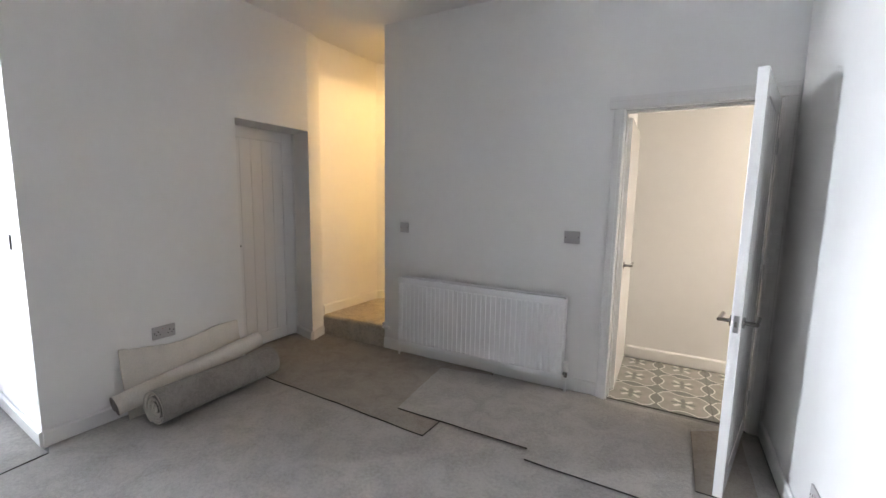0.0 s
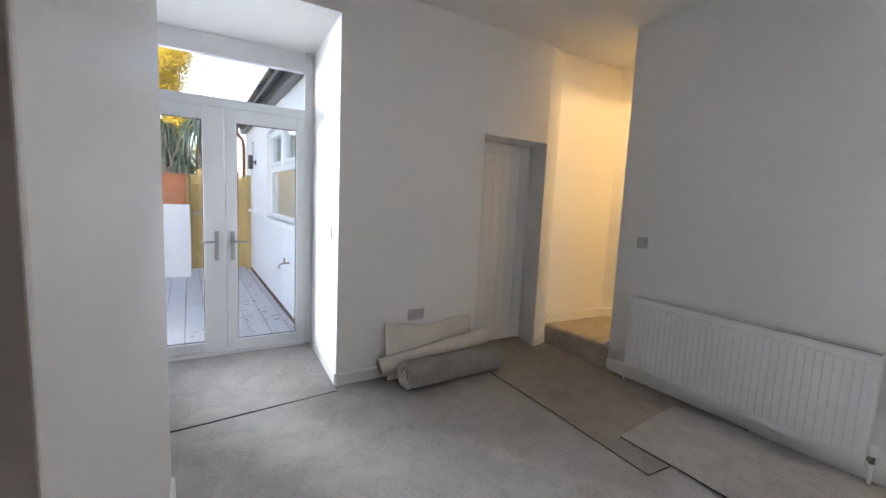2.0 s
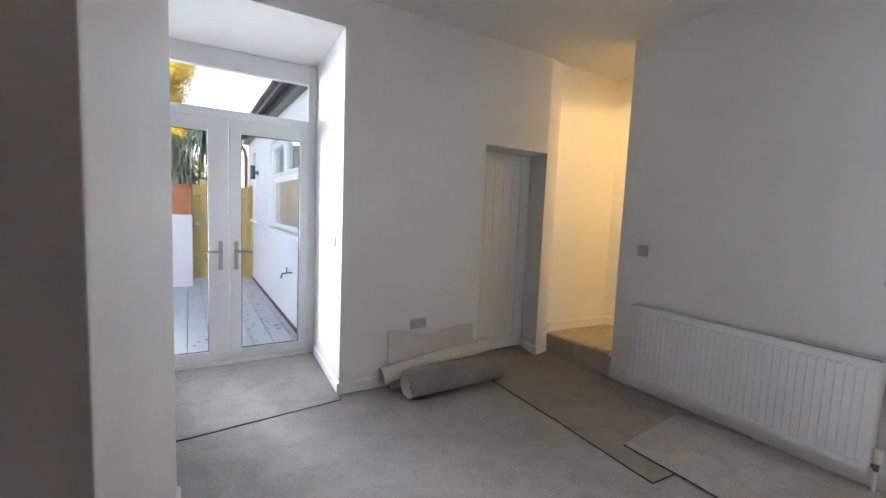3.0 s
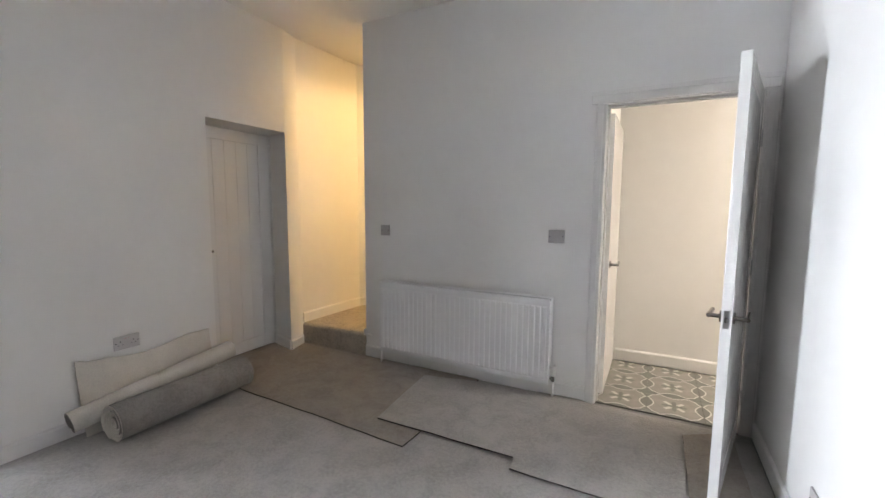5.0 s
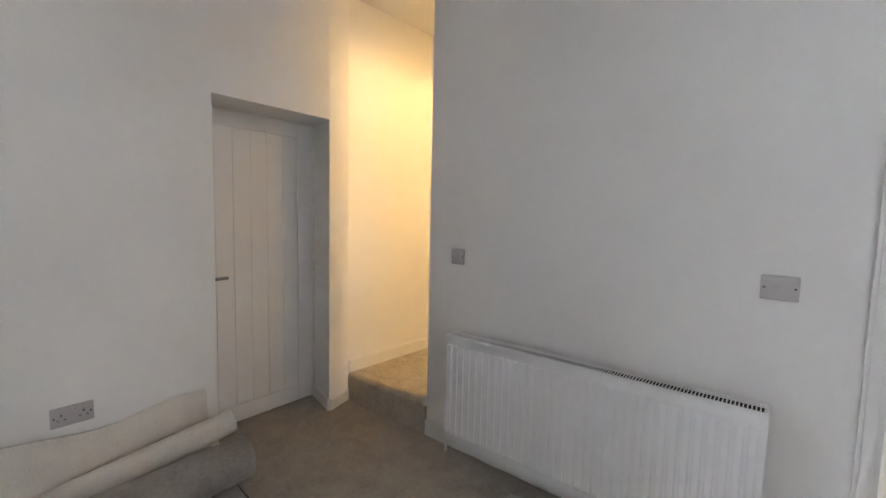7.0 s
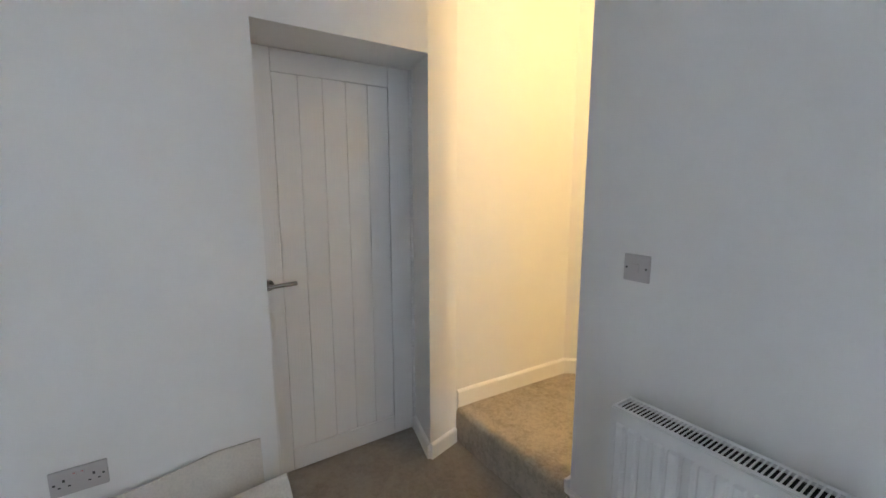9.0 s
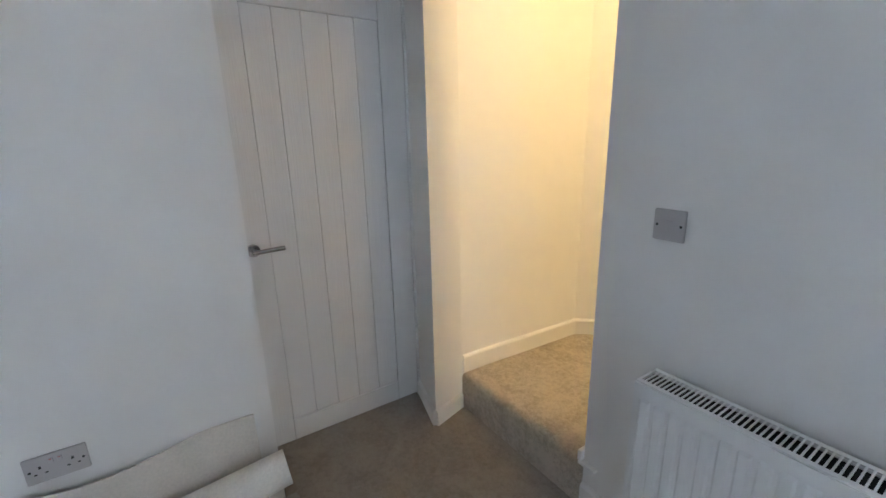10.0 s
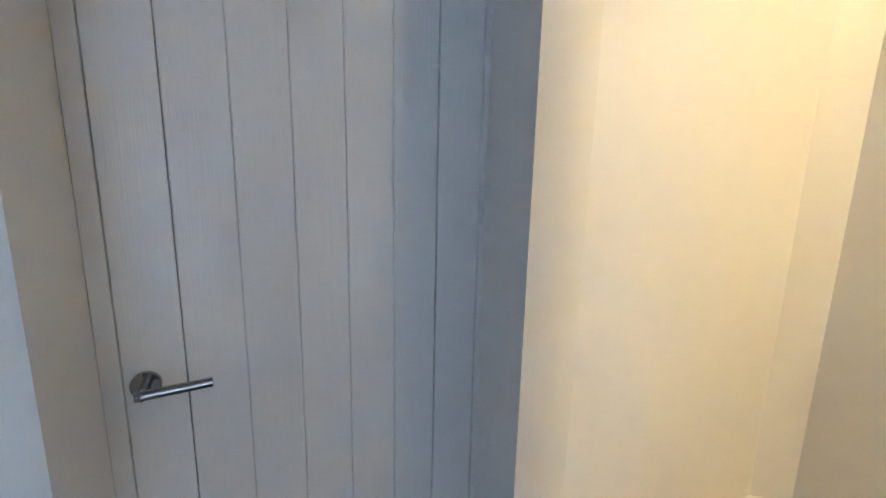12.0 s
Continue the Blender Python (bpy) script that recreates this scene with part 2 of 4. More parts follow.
prism(bm, [(-2.55, 3.4), (-2.512, 4.09), (-2.43, 4.185), (0.05, 4.185), (0.05, 4.25), (-2.95, 4.25), (-2.95, 3.4)], -0.012, 5.3)
structure("wall_stair", bm, PAINT, "white painted wall along the carpeted stairs", "wall")

# radiator wall with the passage door opening
DX0, DX1 = 0.148, 0.965
bm = B()
box(bm, XN, 0.10, YR, YR + 0.10, -0.012, 5.3)
box(bm, 0.10, DX0 - 0.03, YR, YR + 0.10, -0.012, CEIL_Z)
box(bm, DX0 - 0.03, DX1 + 0.03, YR, YR + 0.10, 2.04, CEIL_Z)
box(bm, DX1 + 0.03, XE + 0.15, YR, YR + 0.10, -0.012, CEIL_Z)
structure("wall_radiator", bm, PAINT, "white painted wall behind the radiator", "wall")

# east wall, room behind, passage
bm = B()
box(bm, XE, XE + 0.15, -4.0, YR, -0.012, CEIL_Z)
structure("wall_east", bm, PAINT, "plain white painted wall beside the open door", "wall")
bm = B()
box(bm, -1.66, 0.036, -0.32, 0.085, -0.012, CEIL_Z, 0.004)
structure("wall_south", bm, PAINT, "white painted wall end beside the entrance opening", "wall")
# thin sheet over the hall side, coloured as the wall in shade
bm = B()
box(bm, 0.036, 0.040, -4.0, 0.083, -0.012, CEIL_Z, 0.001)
structure("wall_hall_shade", bm, HALL_SHADE, "thin taupe sheet on the hall wall, shade put into its colour", "wall")
bm = B()
box(bm, -3.75, -1.66, -1.0, -0.9, -0.012, CEIL_Z)
box(bm, -1.66, -1.56, -1.0, -0.32, -0.012, CEIL_Z)
box(bm, -0.07, 0.036, -4.0, -0.32, -0.012, CEIL_Z)
box(bm, -0.07, XE + 0.15, -4.1, -4.0, -0.012, CEIL_Z)
structure("wall_entrance", bm, PAINT, "plain white wall closing the dim hall behind", "wall")
bm = B()
box(bm, 0.05, 3.6, 4.25, 4.35, -0.012, 2.45)
box(bm, 3.5, 3.6, YR + 0.1, 4.25, -0.012, 2.45)
box(bm, XE + 0.15, 3.5, YR, YR + 0.1, -0.012, 2.45)
box(bm, 0.05, 0.15, YR + 0.1, 4.25, -0.012, 5.3)
structure("wall_passage", bm, PAINT, "cream lit wall of the tiled passage", "wall")

# unseen upper storey, added to keep the sun off the yard
bm = B()
box(bm, -3.75, -3.50, -4.1, YR - 0.12, CEIL_Z + 0.16, 6.0)
box(bm, -3.50, XE + 0.15, -4.1, -3.85, CEIL_Z + 0.16, 6.0)
box(bm, -3.75, XE + 0.15, -4.1, YR - 0.12, 6.0, 6.12)
structure("wall_upper_unseen", bm, RENDER, "plain unseen upper storey added to shade the yard", "wall")

# ceilings
bm = B()
box(bm, -3.75, XE + 0.15, -4.1, YR, CEIL_Z, CEIL_Z + 0.15)
box(bm, -2.95, -1.60, YR, 4.25, CEIL_Z, CEIL_Z + 0.15)
structure("ceiling", bm, CEIL, "white painted ceiling of the main room", "ceiling")
bm = B()
box(bm, 0.15, 3.6, YR + 0.1, 4.35, 2.45, 2.55)
structure("ceiling_passage", bm, CEIL, "white painted ceiling of the passage", "ceiling")
bm = B()
box(bm, -1.72, 0.15, YR, 4.25, 5.3, 5.4)
box(bm, -1.72, -1.60, YR, 4.25, CEIL_Z + 0.15, 5.3)
structure("ceiling_stair", bm, CEIL, "white painted ceiling over the stairs", "ceiling")

# tile pattern of the passage floor: a cross of petals in each tile, chains of lobes along the joints
TILE = 0.338
TX, TY = 0.300, 3.495       # centre of one tile


def pattern_material():
    m = bpy.data.materials.new("patterned_floor_tile")
    m.use_nodes = True
    n, l = m.node_tree.nodes, m.node_tree.links
    b = n["Principled BSDF"]
    b.inputs["Roughness"].default_value = 0.22
    tc, sep = n.new("ShaderNodeTexCoord"), n.new("ShaderNodeSeparateXYZ")
    l.new(tc.outputs["Object"], sep.inputs[0])

    def mth(op, a, c=None, d=None):
        nd = n.new("ShaderNodeMath")
        nd.operation = op
        for i, v in enumerate((a, c, d)):
            if v is None:
                continue
            if isinstance(v, (int, float)):
                nd.inputs[i].default_value = v
            else:
                l.new(v, nd.inputs[i])
        return nd.outputs[0]

    def less(a, c):
        return mth("LESS_THAN", a, c)

    def mix(fac, a, c):
        nd = n.new("ShaderNodeMix")
        nd.data_type = "RGBA"
        l.new(fac, nd.inputs["Factor"])
        for key, v in (("A", a), ("B", c)):
            if isinstance(v, tuple):
                nd.inputs[key].default_value = (*v, 1)
            else:
                l.new(v, nd.inputs[key])
        return nd.outputs["Result"]

    u = mth("DIVIDE", sep.outputs[0], TILE)
    v = mth("DIVIDE", sep.outputs[1], TILE)
    au, av = mth("ABSOLUTE", u), mth("ABSOLUTE", v)
    # lobes along the four joints
    def lobe(along, across):
        w = mth("MULTIPLY", mth("ABSOLUTE", mth("COSINE", mth("MULTIPLY", along, math.pi * 2))), 0.11)
        d = mth("SUBTRACT", 0.5, across)
        return mth("SUBTRACT", d, mth("ADD", w, 0.02))
    f1, f2 = lobe(au, av), lobe(av, au)
    f = mth("MINIMUM", f1, f2)
    line = less(mth("ABSOLUTE", f), 0.014)
    inside = less(f, 0.0)
    # petals
    p1 = mth("ADD", mth("POWER", mth("DIVIDE", mth("SUBTRACT", au, 0.13), 0.10), 2.0), mth("POWER", mth("DIVIDE", v, 0.042), 2.0))
    p2 = mth("ADD", mth("POWER", mth("DIVIDE", mth("SUBTRACT", av, 0.13), 0.10), 2.0), mth("POWER", mth("DIVIDE", u, 0.042), 2.0))
    petal = less(mth("MINIMUM", p1, p2), 1.0)
    # pale corner darts between the petals
    dd = mth("ABSOLUTE", mth("SUBTRACT", au, av))
    s = mth("ADD", au, av)
    dart = mth("MULTIPLY", less(dd, 0.05), mth("MULTIPLY", less(s, 0.34), mth("GREATER_THAN", s, 0.12)))
    r = mth("SQRT", mth("ADD", mth("MULTIPLY", u, u), mth("MULTIPLY", v, v)))
    noise_t = n.new("ShaderNodeTexNoise")
    noise_t.inputs["Scale"].default_value, noise_t.inputs["Detail"].default_value = 14, 5
    l.new(tc.outputs["Object"], noise_t.inputs["Vector"])
    base = mix(noise_t.outputs["Fac"], (0.21, 0.205, 0.185), (0.37, 0.36, 0.33))
    grey = mix(noise_t.outputs["Fac"], (0.12, 0.125, 0.112), (0.26, 0.265, 0.245))
    c = mix(inside, base, grey)
    c = mix(mth("MULTIPLY", less(f2, 0.0), less(av, 0.36)), c, (0.185, 0.183, 0.168))
    c = mix(dart, c, (0.60, 0.58, 0.53))
    c = mix(petal, c, grey)
    c = mix(line, c, (0.62, 0.60, 0.55))
    c = mix(less(r, 0.045), c, (0.19, 0.185, 0.17))
    l.new(c, b.inputs["Base Color"])
    return m


PATTERN = pattern_material()

# ---- trim: baseboards and architraves ----
def baseboard(pts, z0, z1, t=0.015, label="white painted skirting board along the wall"):
    """A skirting board along a line of points in plan; the wall is on its left hand side."""
    bm = B()
    for (ax, ay), (bx, by) in zip(pts, pts[1:]):
        d = Vector((bx - ax, by - ay, 0)).normalized()
        o = Vector((d.y, -d.x, 0))
        prof = [(0.0, z0), (t, z0), (t, z1 - 0.012), (t * 0.55, z1 - 0.003), (0.0, z1)]
        ends = []
        for px, py in ((ax, ay), (bx, by)):
            ends.append([bm.verts.new((px + o.x * q, py + o.y * q, z)) for q, z in prof])
        k = len(prof)
        for i in range(k):
            bm.faces.new((ends[0][i], ends[0][(i + 1) % k], ends[1][(i + 1) % k], ends[1][i]))
        bm.faces.new(ends[0])
        bm.faces.new(list(reversed(ends[1])))
    return structure("baseboard", bm, SATIN, label, "skirting board")


baseboard([(-3.44, 1.146), (-2.5, 1.085), (-2.5, 2.34)], 0.0, 0.09)
baseboard([(-2.795, 3.149), (-2.5, 3.07), (-2.552, 3.262)], 0.0, 0.094)
baseboard([(XN, YR), (DX0 - 0.066, YR)], 0.0, 0.105)
baseboard([(-2.554, 3.275), (-2.55, 3.40), (-2.512, 4.09), (-2.43, 4.185), (-1.82, 4.185)], 0.209, 0.306)
baseboard([(XE, 3.27), (XE, -3.9)], 0.0, 0.10)
baseboard([(0.036, 0.085), (-1.66, 0.085), (-1.66, -0.3)], 0.0, 0.12)
baseboard([(0.20, 4.25), (3.5, 4.25)], 0.014, 0.11)


def architrave(x0, x1, z, y, w=0.065, t=0.018):
    """Moulded door casing round an opening, in the plane y."""
    bm = B()
    for a, c in ((x0 - w, x0), (x1, x1 + w)):
        box(bm, a, c, y - t, y, 0.0, z, 0.005)
        box(bm, a + 0.012, c - 0.022, y - t - 0.005, y - t + 0.001, 0.0, z, 0.002)
    box(bm, x0 - w - 0.03, x1 + w, y - t - 0.004, y, z + 0.0005, z + w + 0.012, 0.005)
    box(bm, x0 - w - 0.03, x1 + w, y - t - 0.010, y - t - 0.003, z + 0.050, z + w + 0.012, 0.002)
    return structure("trim", bm, GLOSS, "white gloss architrave round the passage doorway", "door frame")


architrave(DX0, DX1, 2.005, YR)
bm = B()
box(bm, DX0 - 0.029, DX0 + 0.004, YR - 0.001, YR + 0.101, 0.0, 2.0, 0.002)
box(bm, DX1 - 0.004, DX1 + 0.029, YR - 0.001, YR + 0.101, 0.0, 2.0, 0.002)
box(bm, DX0 - 0.029, DX1 + 0.029, YR - 0.001, YR + 0.101, 2.001, 2.036, 0.002)
box(bm, DX0 + 0.004, DX0 + 0.016, YR + 0.042, YR + 0.075, 0.0, 1.998, 0.002)
box(bm, DX1 - 0.016, DX1 - 0.004, YR + 0.042, YR + 0.075, 0.0, 1.998, 0.002)
box(bm, DX0 + 0.004, DX1 - 0.004, YR + 0.042, YR + 0.075, 1.986, 2.0, 0.002)
lining = structure("trim", bm, GLOSS, "white gloss door lining with planted stop", "door frame")
bm = B()
box(bm, DX0 + 0.0041, DX0 + 0.006, YR + 0.012, YR + 0.036, 0.90, 0.98, 0.0006)
wpart("strike_plate", bm, CHROME, lining, "chrome strike plate")


# ---- doors ----
def lever_handle(parent, m, side=1):
    """A chrome lever on a round rose; local x along the lever, y out from the door."""
    bm = B()
    rod(bm, (0, 0, 0), (0, 0.010, 0), 0.026, 24)
    bmesh.ops.transform(bm, matrix=m, verts=bm.verts[:])
    handle = part("handle", bm, CHROME, parent, "chrome lever handle on a round rose", True)
    bm = B()
    rod(bm, (0, 0.010, 0), (0, 0.052, 0), 0.0095, 16)
    bmesh.ops.create_uvsphere(bm, u_segments=12, v_segments=8, radius=0.0105, matrix=Matrix.Translation((0, 0.052, 0)))
    rod(bm, (-0.010 * side, 0.052, 0), (0.115 * side, 0.052, 0.004), 0.0095, 16)
    bmesh.ops.transform(bm, matrix=m, verts=bm.verts[:])
    part("lever", bm, CHROME, handle, "", True)
    return handle


def plank_leaf(width, height, thick=0.040, left=0.104, right=0.118):
    """A boarded door leaf in its own frame of reference: x from 0 to width, y from 0 (back) to thick (front)."""
    n = 5
    frame_bm = B()
    box(frame_bm, 0, left - 0.001, 0.0, thick, 0, height, 0.003)
    box(frame_bm, width - right + 0.001, width, 0.0, thick, 0, height, 0.003)
    box(frame_bm, left, width - right, 0.0, thick, height - 0.098, height, 0.003)
    box(frame_bm, left, width - right, 0.0, thick, 0, 0.108, 0.003)
    planks = []
    pw = (width - left - right) / n
    for i in range(n):
        bm = B()
        box(bm, left + i * pw + 0.0001, left + (i + 1) * pw - 0.0001, 0.004, thick - 0.004, 0.108, height - 0.098, 0.004, 2)
        planks.append(bm)
    return frame_bm, planks


# plank door in the west recess
door = thing("door_1", (-2.828, 2.359, 0.018), "closed white plank door set deep in a recess", "door", kind="structure")
m = Matrix.Rotation(radians(90), 4, "Z") @ Matrix.Diagonal((1, -1, 1, 1))
fb, planks = plank_leaf(0.772, 1.965)
for bmx in (fb, *planks):
    bmesh.ops.transform(bmx, matrix=m, verts=bmx.verts[:])
part("door_leaf_frame", fb, DOOR, door)
for bmx in planks:
    part("plank", bmx, DOOR, door)
lever_handle(door, Matrix.Translation((0.040, 0.036, 0.945)) @ Matrix.Rotation(radians(90), 4, "Z") @ Matrix.Diagonal((1, -1, 1, 1)))
bm = B()
box(bm, -2.86, -2.780, 2.326, 2.3585, 0.0, 2.029, 0.003)
box(bm, -2.86, -2.780, 3.1315, 3.149, 0.0, 2.029, 0.003)
box(bm, -2.86, -2.800, 2.3585, 3.1315, 1.986, 2.029, 0.003)
structure("trim", bm, GLOSS, "white gloss frame of the plank door", "door frame")

# open door to the passage
leaf_w = 0.82
door = thing("door_2", (DX1 - 0.006, YR - 0.004, 0.012), "open white plank door with chrome lever handles", "door", kind="structure")
OPEN = Matrix.Rotation(radians(180 + 77), 4, "Z") @ Matrix.Translation((0, -0.040, 0))
fb, planks = plank_leaf(leaf_w, 1.972)
for bmx in (fb, *planks):
    bmesh.ops.transform(bmx, matrix=OPEN, verts=bmx.verts[:])
leaf = part("door_leaf_frame", fb, DOOR, door)
for bmx in planks:
    part("plank", bmx, DOOR, door)
lever_handle(door, OPEN @ Matrix.Translation((leaf_w - 0.055, 0.0, 0.855)) @ Matrix.Diagonal((-1, -1, 1, 1)))
lever_handle(door, OPEN @ Matrix.Translation((leaf_w - 0.055, 0.04, 0.855)) @ Matrix.Diagonal((-1, 1, 1, 1)))
bm = B()
box(bm, leaf_w - 0.0005, leaf_w + 0.002, 0.009, 0.031, 0.815, 0.895, 0.0006)
bmesh.ops.transform(bm, matrix=OPEN, verts=bm.verts[:])
plate = part("latch_plate", bm, STEEL, door, "steel latch plate on the door edge")
bm = B()
box(bm, leaf_w + 0.0015, leaf_w + 0.012, 0.014, 0.026, 0.842, 0.866, 0.003)
bmesh.ops.transform(bm, matrix=OPEN, verts=bm.verts[:])
part("latch_bolt", bm, CHROME, plate)
for z in (0.22, 1.0, 1.72):
    bm = B()
    rod(bm, (0.004, -0.006, z - 0.045), (0.004, -0.006, z + 0.045), 0.006, 10)
    box(bm, -0.004, 0.003, -0.03, 0.002, z - 0.045, z + 0.045, 0.0008)
    part("hinge", bm, STEEL, door, "steel butt hinge")

# cupboard door in the side of the passage
door = thing("door_3", (0.150, 3.44, 0.014), "closed white cupboard door with chrome lever", "door", kind="structure")
bm = B()
box(bm, 0.002, 0.036, 0.0, 0.74, 0.0, 1.96, 0.003)
part("door_leaf", bm, GLOSS, door)
lever_handle(door, Matrix.Translation((0.036, 0.055, 0.93)) @ Matrix.Rotation(radians(90), 4, "Z") @ Matrix.Diagonal((1, -1, 1, 1)))

# ---- french doors ----
FX = -3.50
win = thing("door_4", (FX, 0.43, 0.0), "closed white double french doors with a glazed toplight", "french doors", kind="structure")
bm = B()
box(bm, FX - 0.07, FX, -0.30, -0.235, 0.0, 2.63, 0.004)
box(bm, FX - 0.07, FX, 1.078, 1.149, 0.0, 2.63, 0.004)
box(bm, FX - 0.07, FX, -0.235, 1.078, 2.470, 2.63, 0.004)
box(bm, FX - 0.07, FX, -0.235, 1.078, 2.075, 2.150, 0.004)
box(bm, FX - 0.07, FX + 0.02, -0.235, 1.078, 0.0, 0.040, 0.004)
wpart("window_frame", bm, UPVC, win)


def pane(y0, y1, z0, z1, parent, x=FX - 0.03):
    bm = B()
    box(bm, x - 0.012, x + 0.012, y0 - 0.008, y1 + 0.008, z0 - 0.008, z1 + 0.008)
    g = wpart("pane", bm, GLASS, parent, "clear glass pane")
    g.visible_shadow = False
    return g


pane(-0.235, 1.078, 2.150, 2.470, win)
for y0, y1, g0, g1, side in ((-0.232, 0.432, -0.135, 0.275, -1), (0.436, 1.076, 0.525, 1.005, 1)):
    bm = B()
    x0, x1 = FX - 0.055, FX + 0.012
    box(bm, x0, x1, y0, g0, 0.043, 2.072, 0.006)
    box(bm, x0, x1, g1, y1, 0.043, 2.072, 0.006)
    box(bm, x0, x1, g0, g1, 1.965, 2.072, 0.006)
    box(bm, x0, x1, g0, g1, 0.043, 0.125, 0.006)
    leaf = wpart("door_leaf", bm, UPVC, win)
    bm = B()
    for a, c, d, e in ((g0, g0 + 0.006, 0.125, 1.965), (g1 - 0.006, g1, 0.125, 1.965), (g0, g1, 0.125, 0.131), (g0, g1, 1.959, 1.965)):
        box(bm, FX - 0.020, FX - 0.008, a, c, d, e)
    wpart("gasket", bm, BLACKPL, leaf, "dark rubber glazing gasket")
    pane(g0, g1, 0.125, 1.965, leaf)
    yh = 0.485 if side > 0 else 0.368
    bm = B()
    box(bm, FX + 0.012, FX + 0.022, yh - 0.016, yh + 0.016, 0.825, 1.070, 0.006)
    wpart("handle", bm, STEEL, leaf, "long chrome back plate with lever")
    bm = B()
    rod(bm, (FX + 0.02, yh, 0.985), (FX + 0.062, yh, 0.985), 0.010, 14)
    rod(bm, (FX + 0.060, yh - 0.010 * side, 0.985), (FX + 0.060, yh + 0.120 * side, 0.980), 0.010, 14)
    wpart("handle_lever", bm, STEEL, leaf, "chrome lever", True)

# ---- radiator ----
RX0, RX1, RZ0, RZ1, RYF, RYB = -1.562, -0.146, 0.124, 0.718, 3.160, 3.262
rad = thing("radiator", ((RX0 + RX1) / 2, 3.25, RZ0), "white steel panel radiator hung low on the wall", "radiator")


def fluted_panel(yf, t, sign):
    """A pressed steel panel with shallow vertical flutes, one closed sheet."""
    n = 34
    pitch = (RX1 - RX0 - 0.03) / n
    xs = [(RX0, 0.0), (RX0 + 0.014, 0.0)]
    for i in range(n):
        c = RX0 + 0.015 + pitch * i
        xs += [(c + pitch * 0.10, 0.0), (c + pitch * 0.26, 1.0), (c + pitch * 0.74, 1.0), (c + pitch * 0.90, 0.0)]
    xs += [(RX1 - 0.014, 0.0), (RX1, 0.0)]
    zs = [(RZ0, 0.0), (RZ0 + 0.034, 0.0), (RZ0 + 0.044, 1.0), (RZ1 - 0.056, 1.0), (RZ1 - 0.046, 0.0), (RZ1 - 0.006, 0.0)]
    bm = B()
    front = [[bm.verts.new((x, yf + sign * 0.0042 * h * k, z)) for z, k in zs] for x, h in xs]
    back = [[bm.verts.new((x, yf - sign * t, z)) for z, k in zs] for x, h in xs]
    for g in (front, back):
        for i in range(len(xs) - 1):
            for j in range(len(zs) - 1):
                bm.faces.new((g[i][j], g[i + 1][j], g[i + 1][j + 1], g[i][j + 1]))
    for i in range(len(xs) - 1):
        for j in (0, len(zs) - 1):
            bm.faces.new((front[i][j], front[i + 1][j], back[i + 1][j], back[i][j]))
    for j in range(len(zs) - 1):
        for i in (0, len(xs) - 1):
            bm.faces.new((front[i][j], front[i][j + 1], back[i][j + 1], back[i][j]))
    return bm


wpart("front_panel", fluted_panel(RYF, 0.014, -1), ENAMEL, rad)
wpart("back_panel", fluted_panel(RYB, 0.014, 1), ENAMEL, rad)
for x in (RX0, RX1 - 0.002):
    bm = B()
    box(bm, x - 0.001, x + 0.003, RYF + 0.020, RYB - 0.018, RZ0 + 0.02, RZ1 - 0.004, 0.001)
    wpart("side_panel", bm, ENAMEL, rad)
grille = B()
box(grille, RX0 + 0.004, RX1 - 0.004, RYF + 0.001, RYF + 0.016, RZ1 - 0.004, RZ1 + 0.001, 0.0008)
box(grille, RX0 + 0.004, RX1 - 0.004, RYB - 0.016, RYB - 0.001, RZ1 - 0.004, RZ1 + 0.001, 0.0008)
k = 112
for i in range(k + 1):
    x = RX0 + 0.006 + (RX1 - RX0 - 0.018) * i / k
    box(grille, x, x + 0.0042, RYF + 0.016, RYB - 0.016, RZ1 - 0.0025, RZ1 + 0.0005)
wpart("top_grille", grille, ENAMEL, rad)
# convector as one block, the shade between the grille slots in its colour
bm = B()
box(bm, RX0 + 0.01, RX1 - 0.01, RYF + 0.02, RYB - 0.02, RZ0 + 0.02, RZ1 - 0.008)
wpart("convector", bm, FINS, rad, "convector block inside, near black as shade in the slots")
for x in (RX0 + 0.18, RX1 - 0.18):
    bm = B()
    box(bm, x - 0.02, x + 0.02, RYB - 0.002, YR + 0.001, RZ0 + 0.06, RZ1 - 0.08, 0.002)
    wpart("bracket", bm, ENAMEL, rad)
# valves and tails
bm = B()
rod(bm, (RX1 - 0.002, 3.215, 0.150), (RX1 + 0.022, 3.215, 0.150), 0.011, 14)
rod(bm, (RX1 + 0.022, 3.215, 0.130), (RX1 + 0.022, 3.215, 0.172), 0.013, 14)
v = wpart("valve", bm, CHROME, rad, "chrome thermostatic valve body", True)
bm = B()
rod(bm, (RX1 + 0.022, 3.215, 0.172), (RX1 + 0.022, 3.215, 0.185), 0.019, 20)
rod(bm, (RX1 + 0.022, 3.215, 0.185), (RX1 + 0.022, 3.215, 0.242), 0.023, 20, 0.020)
for a in range(10):
    t = a * math.pi / 5
    rod(bm, (RX1 + 0.022 + 0.0215 * math.cos(t), 3.215 + 0.0215 * math.sin(t), 0.19), (RX1 + 0.022 + 0.0195 * math.cos(t), 3.215 + 0.0195 * math.sin(t), 0.236), 0.0028, 6)
wpart("valve_cap", bm, SATIN, rad, "white plastic thermostatic head", True)
bm = B()
rod(bm, (RX1 + 0.022, 3.215, 0.0), (RX1 + 0.022, 3.215, 0.130), 0.0085, 12)
wpart("pipe", bm, SATIN, rad, "white pipe tail", True)
bm = B()
rod(bm, (RX0 + 0.002, 3.215, 0.150), (RX0 - 0.022, 3.215, 0.150), 0.010, 14)
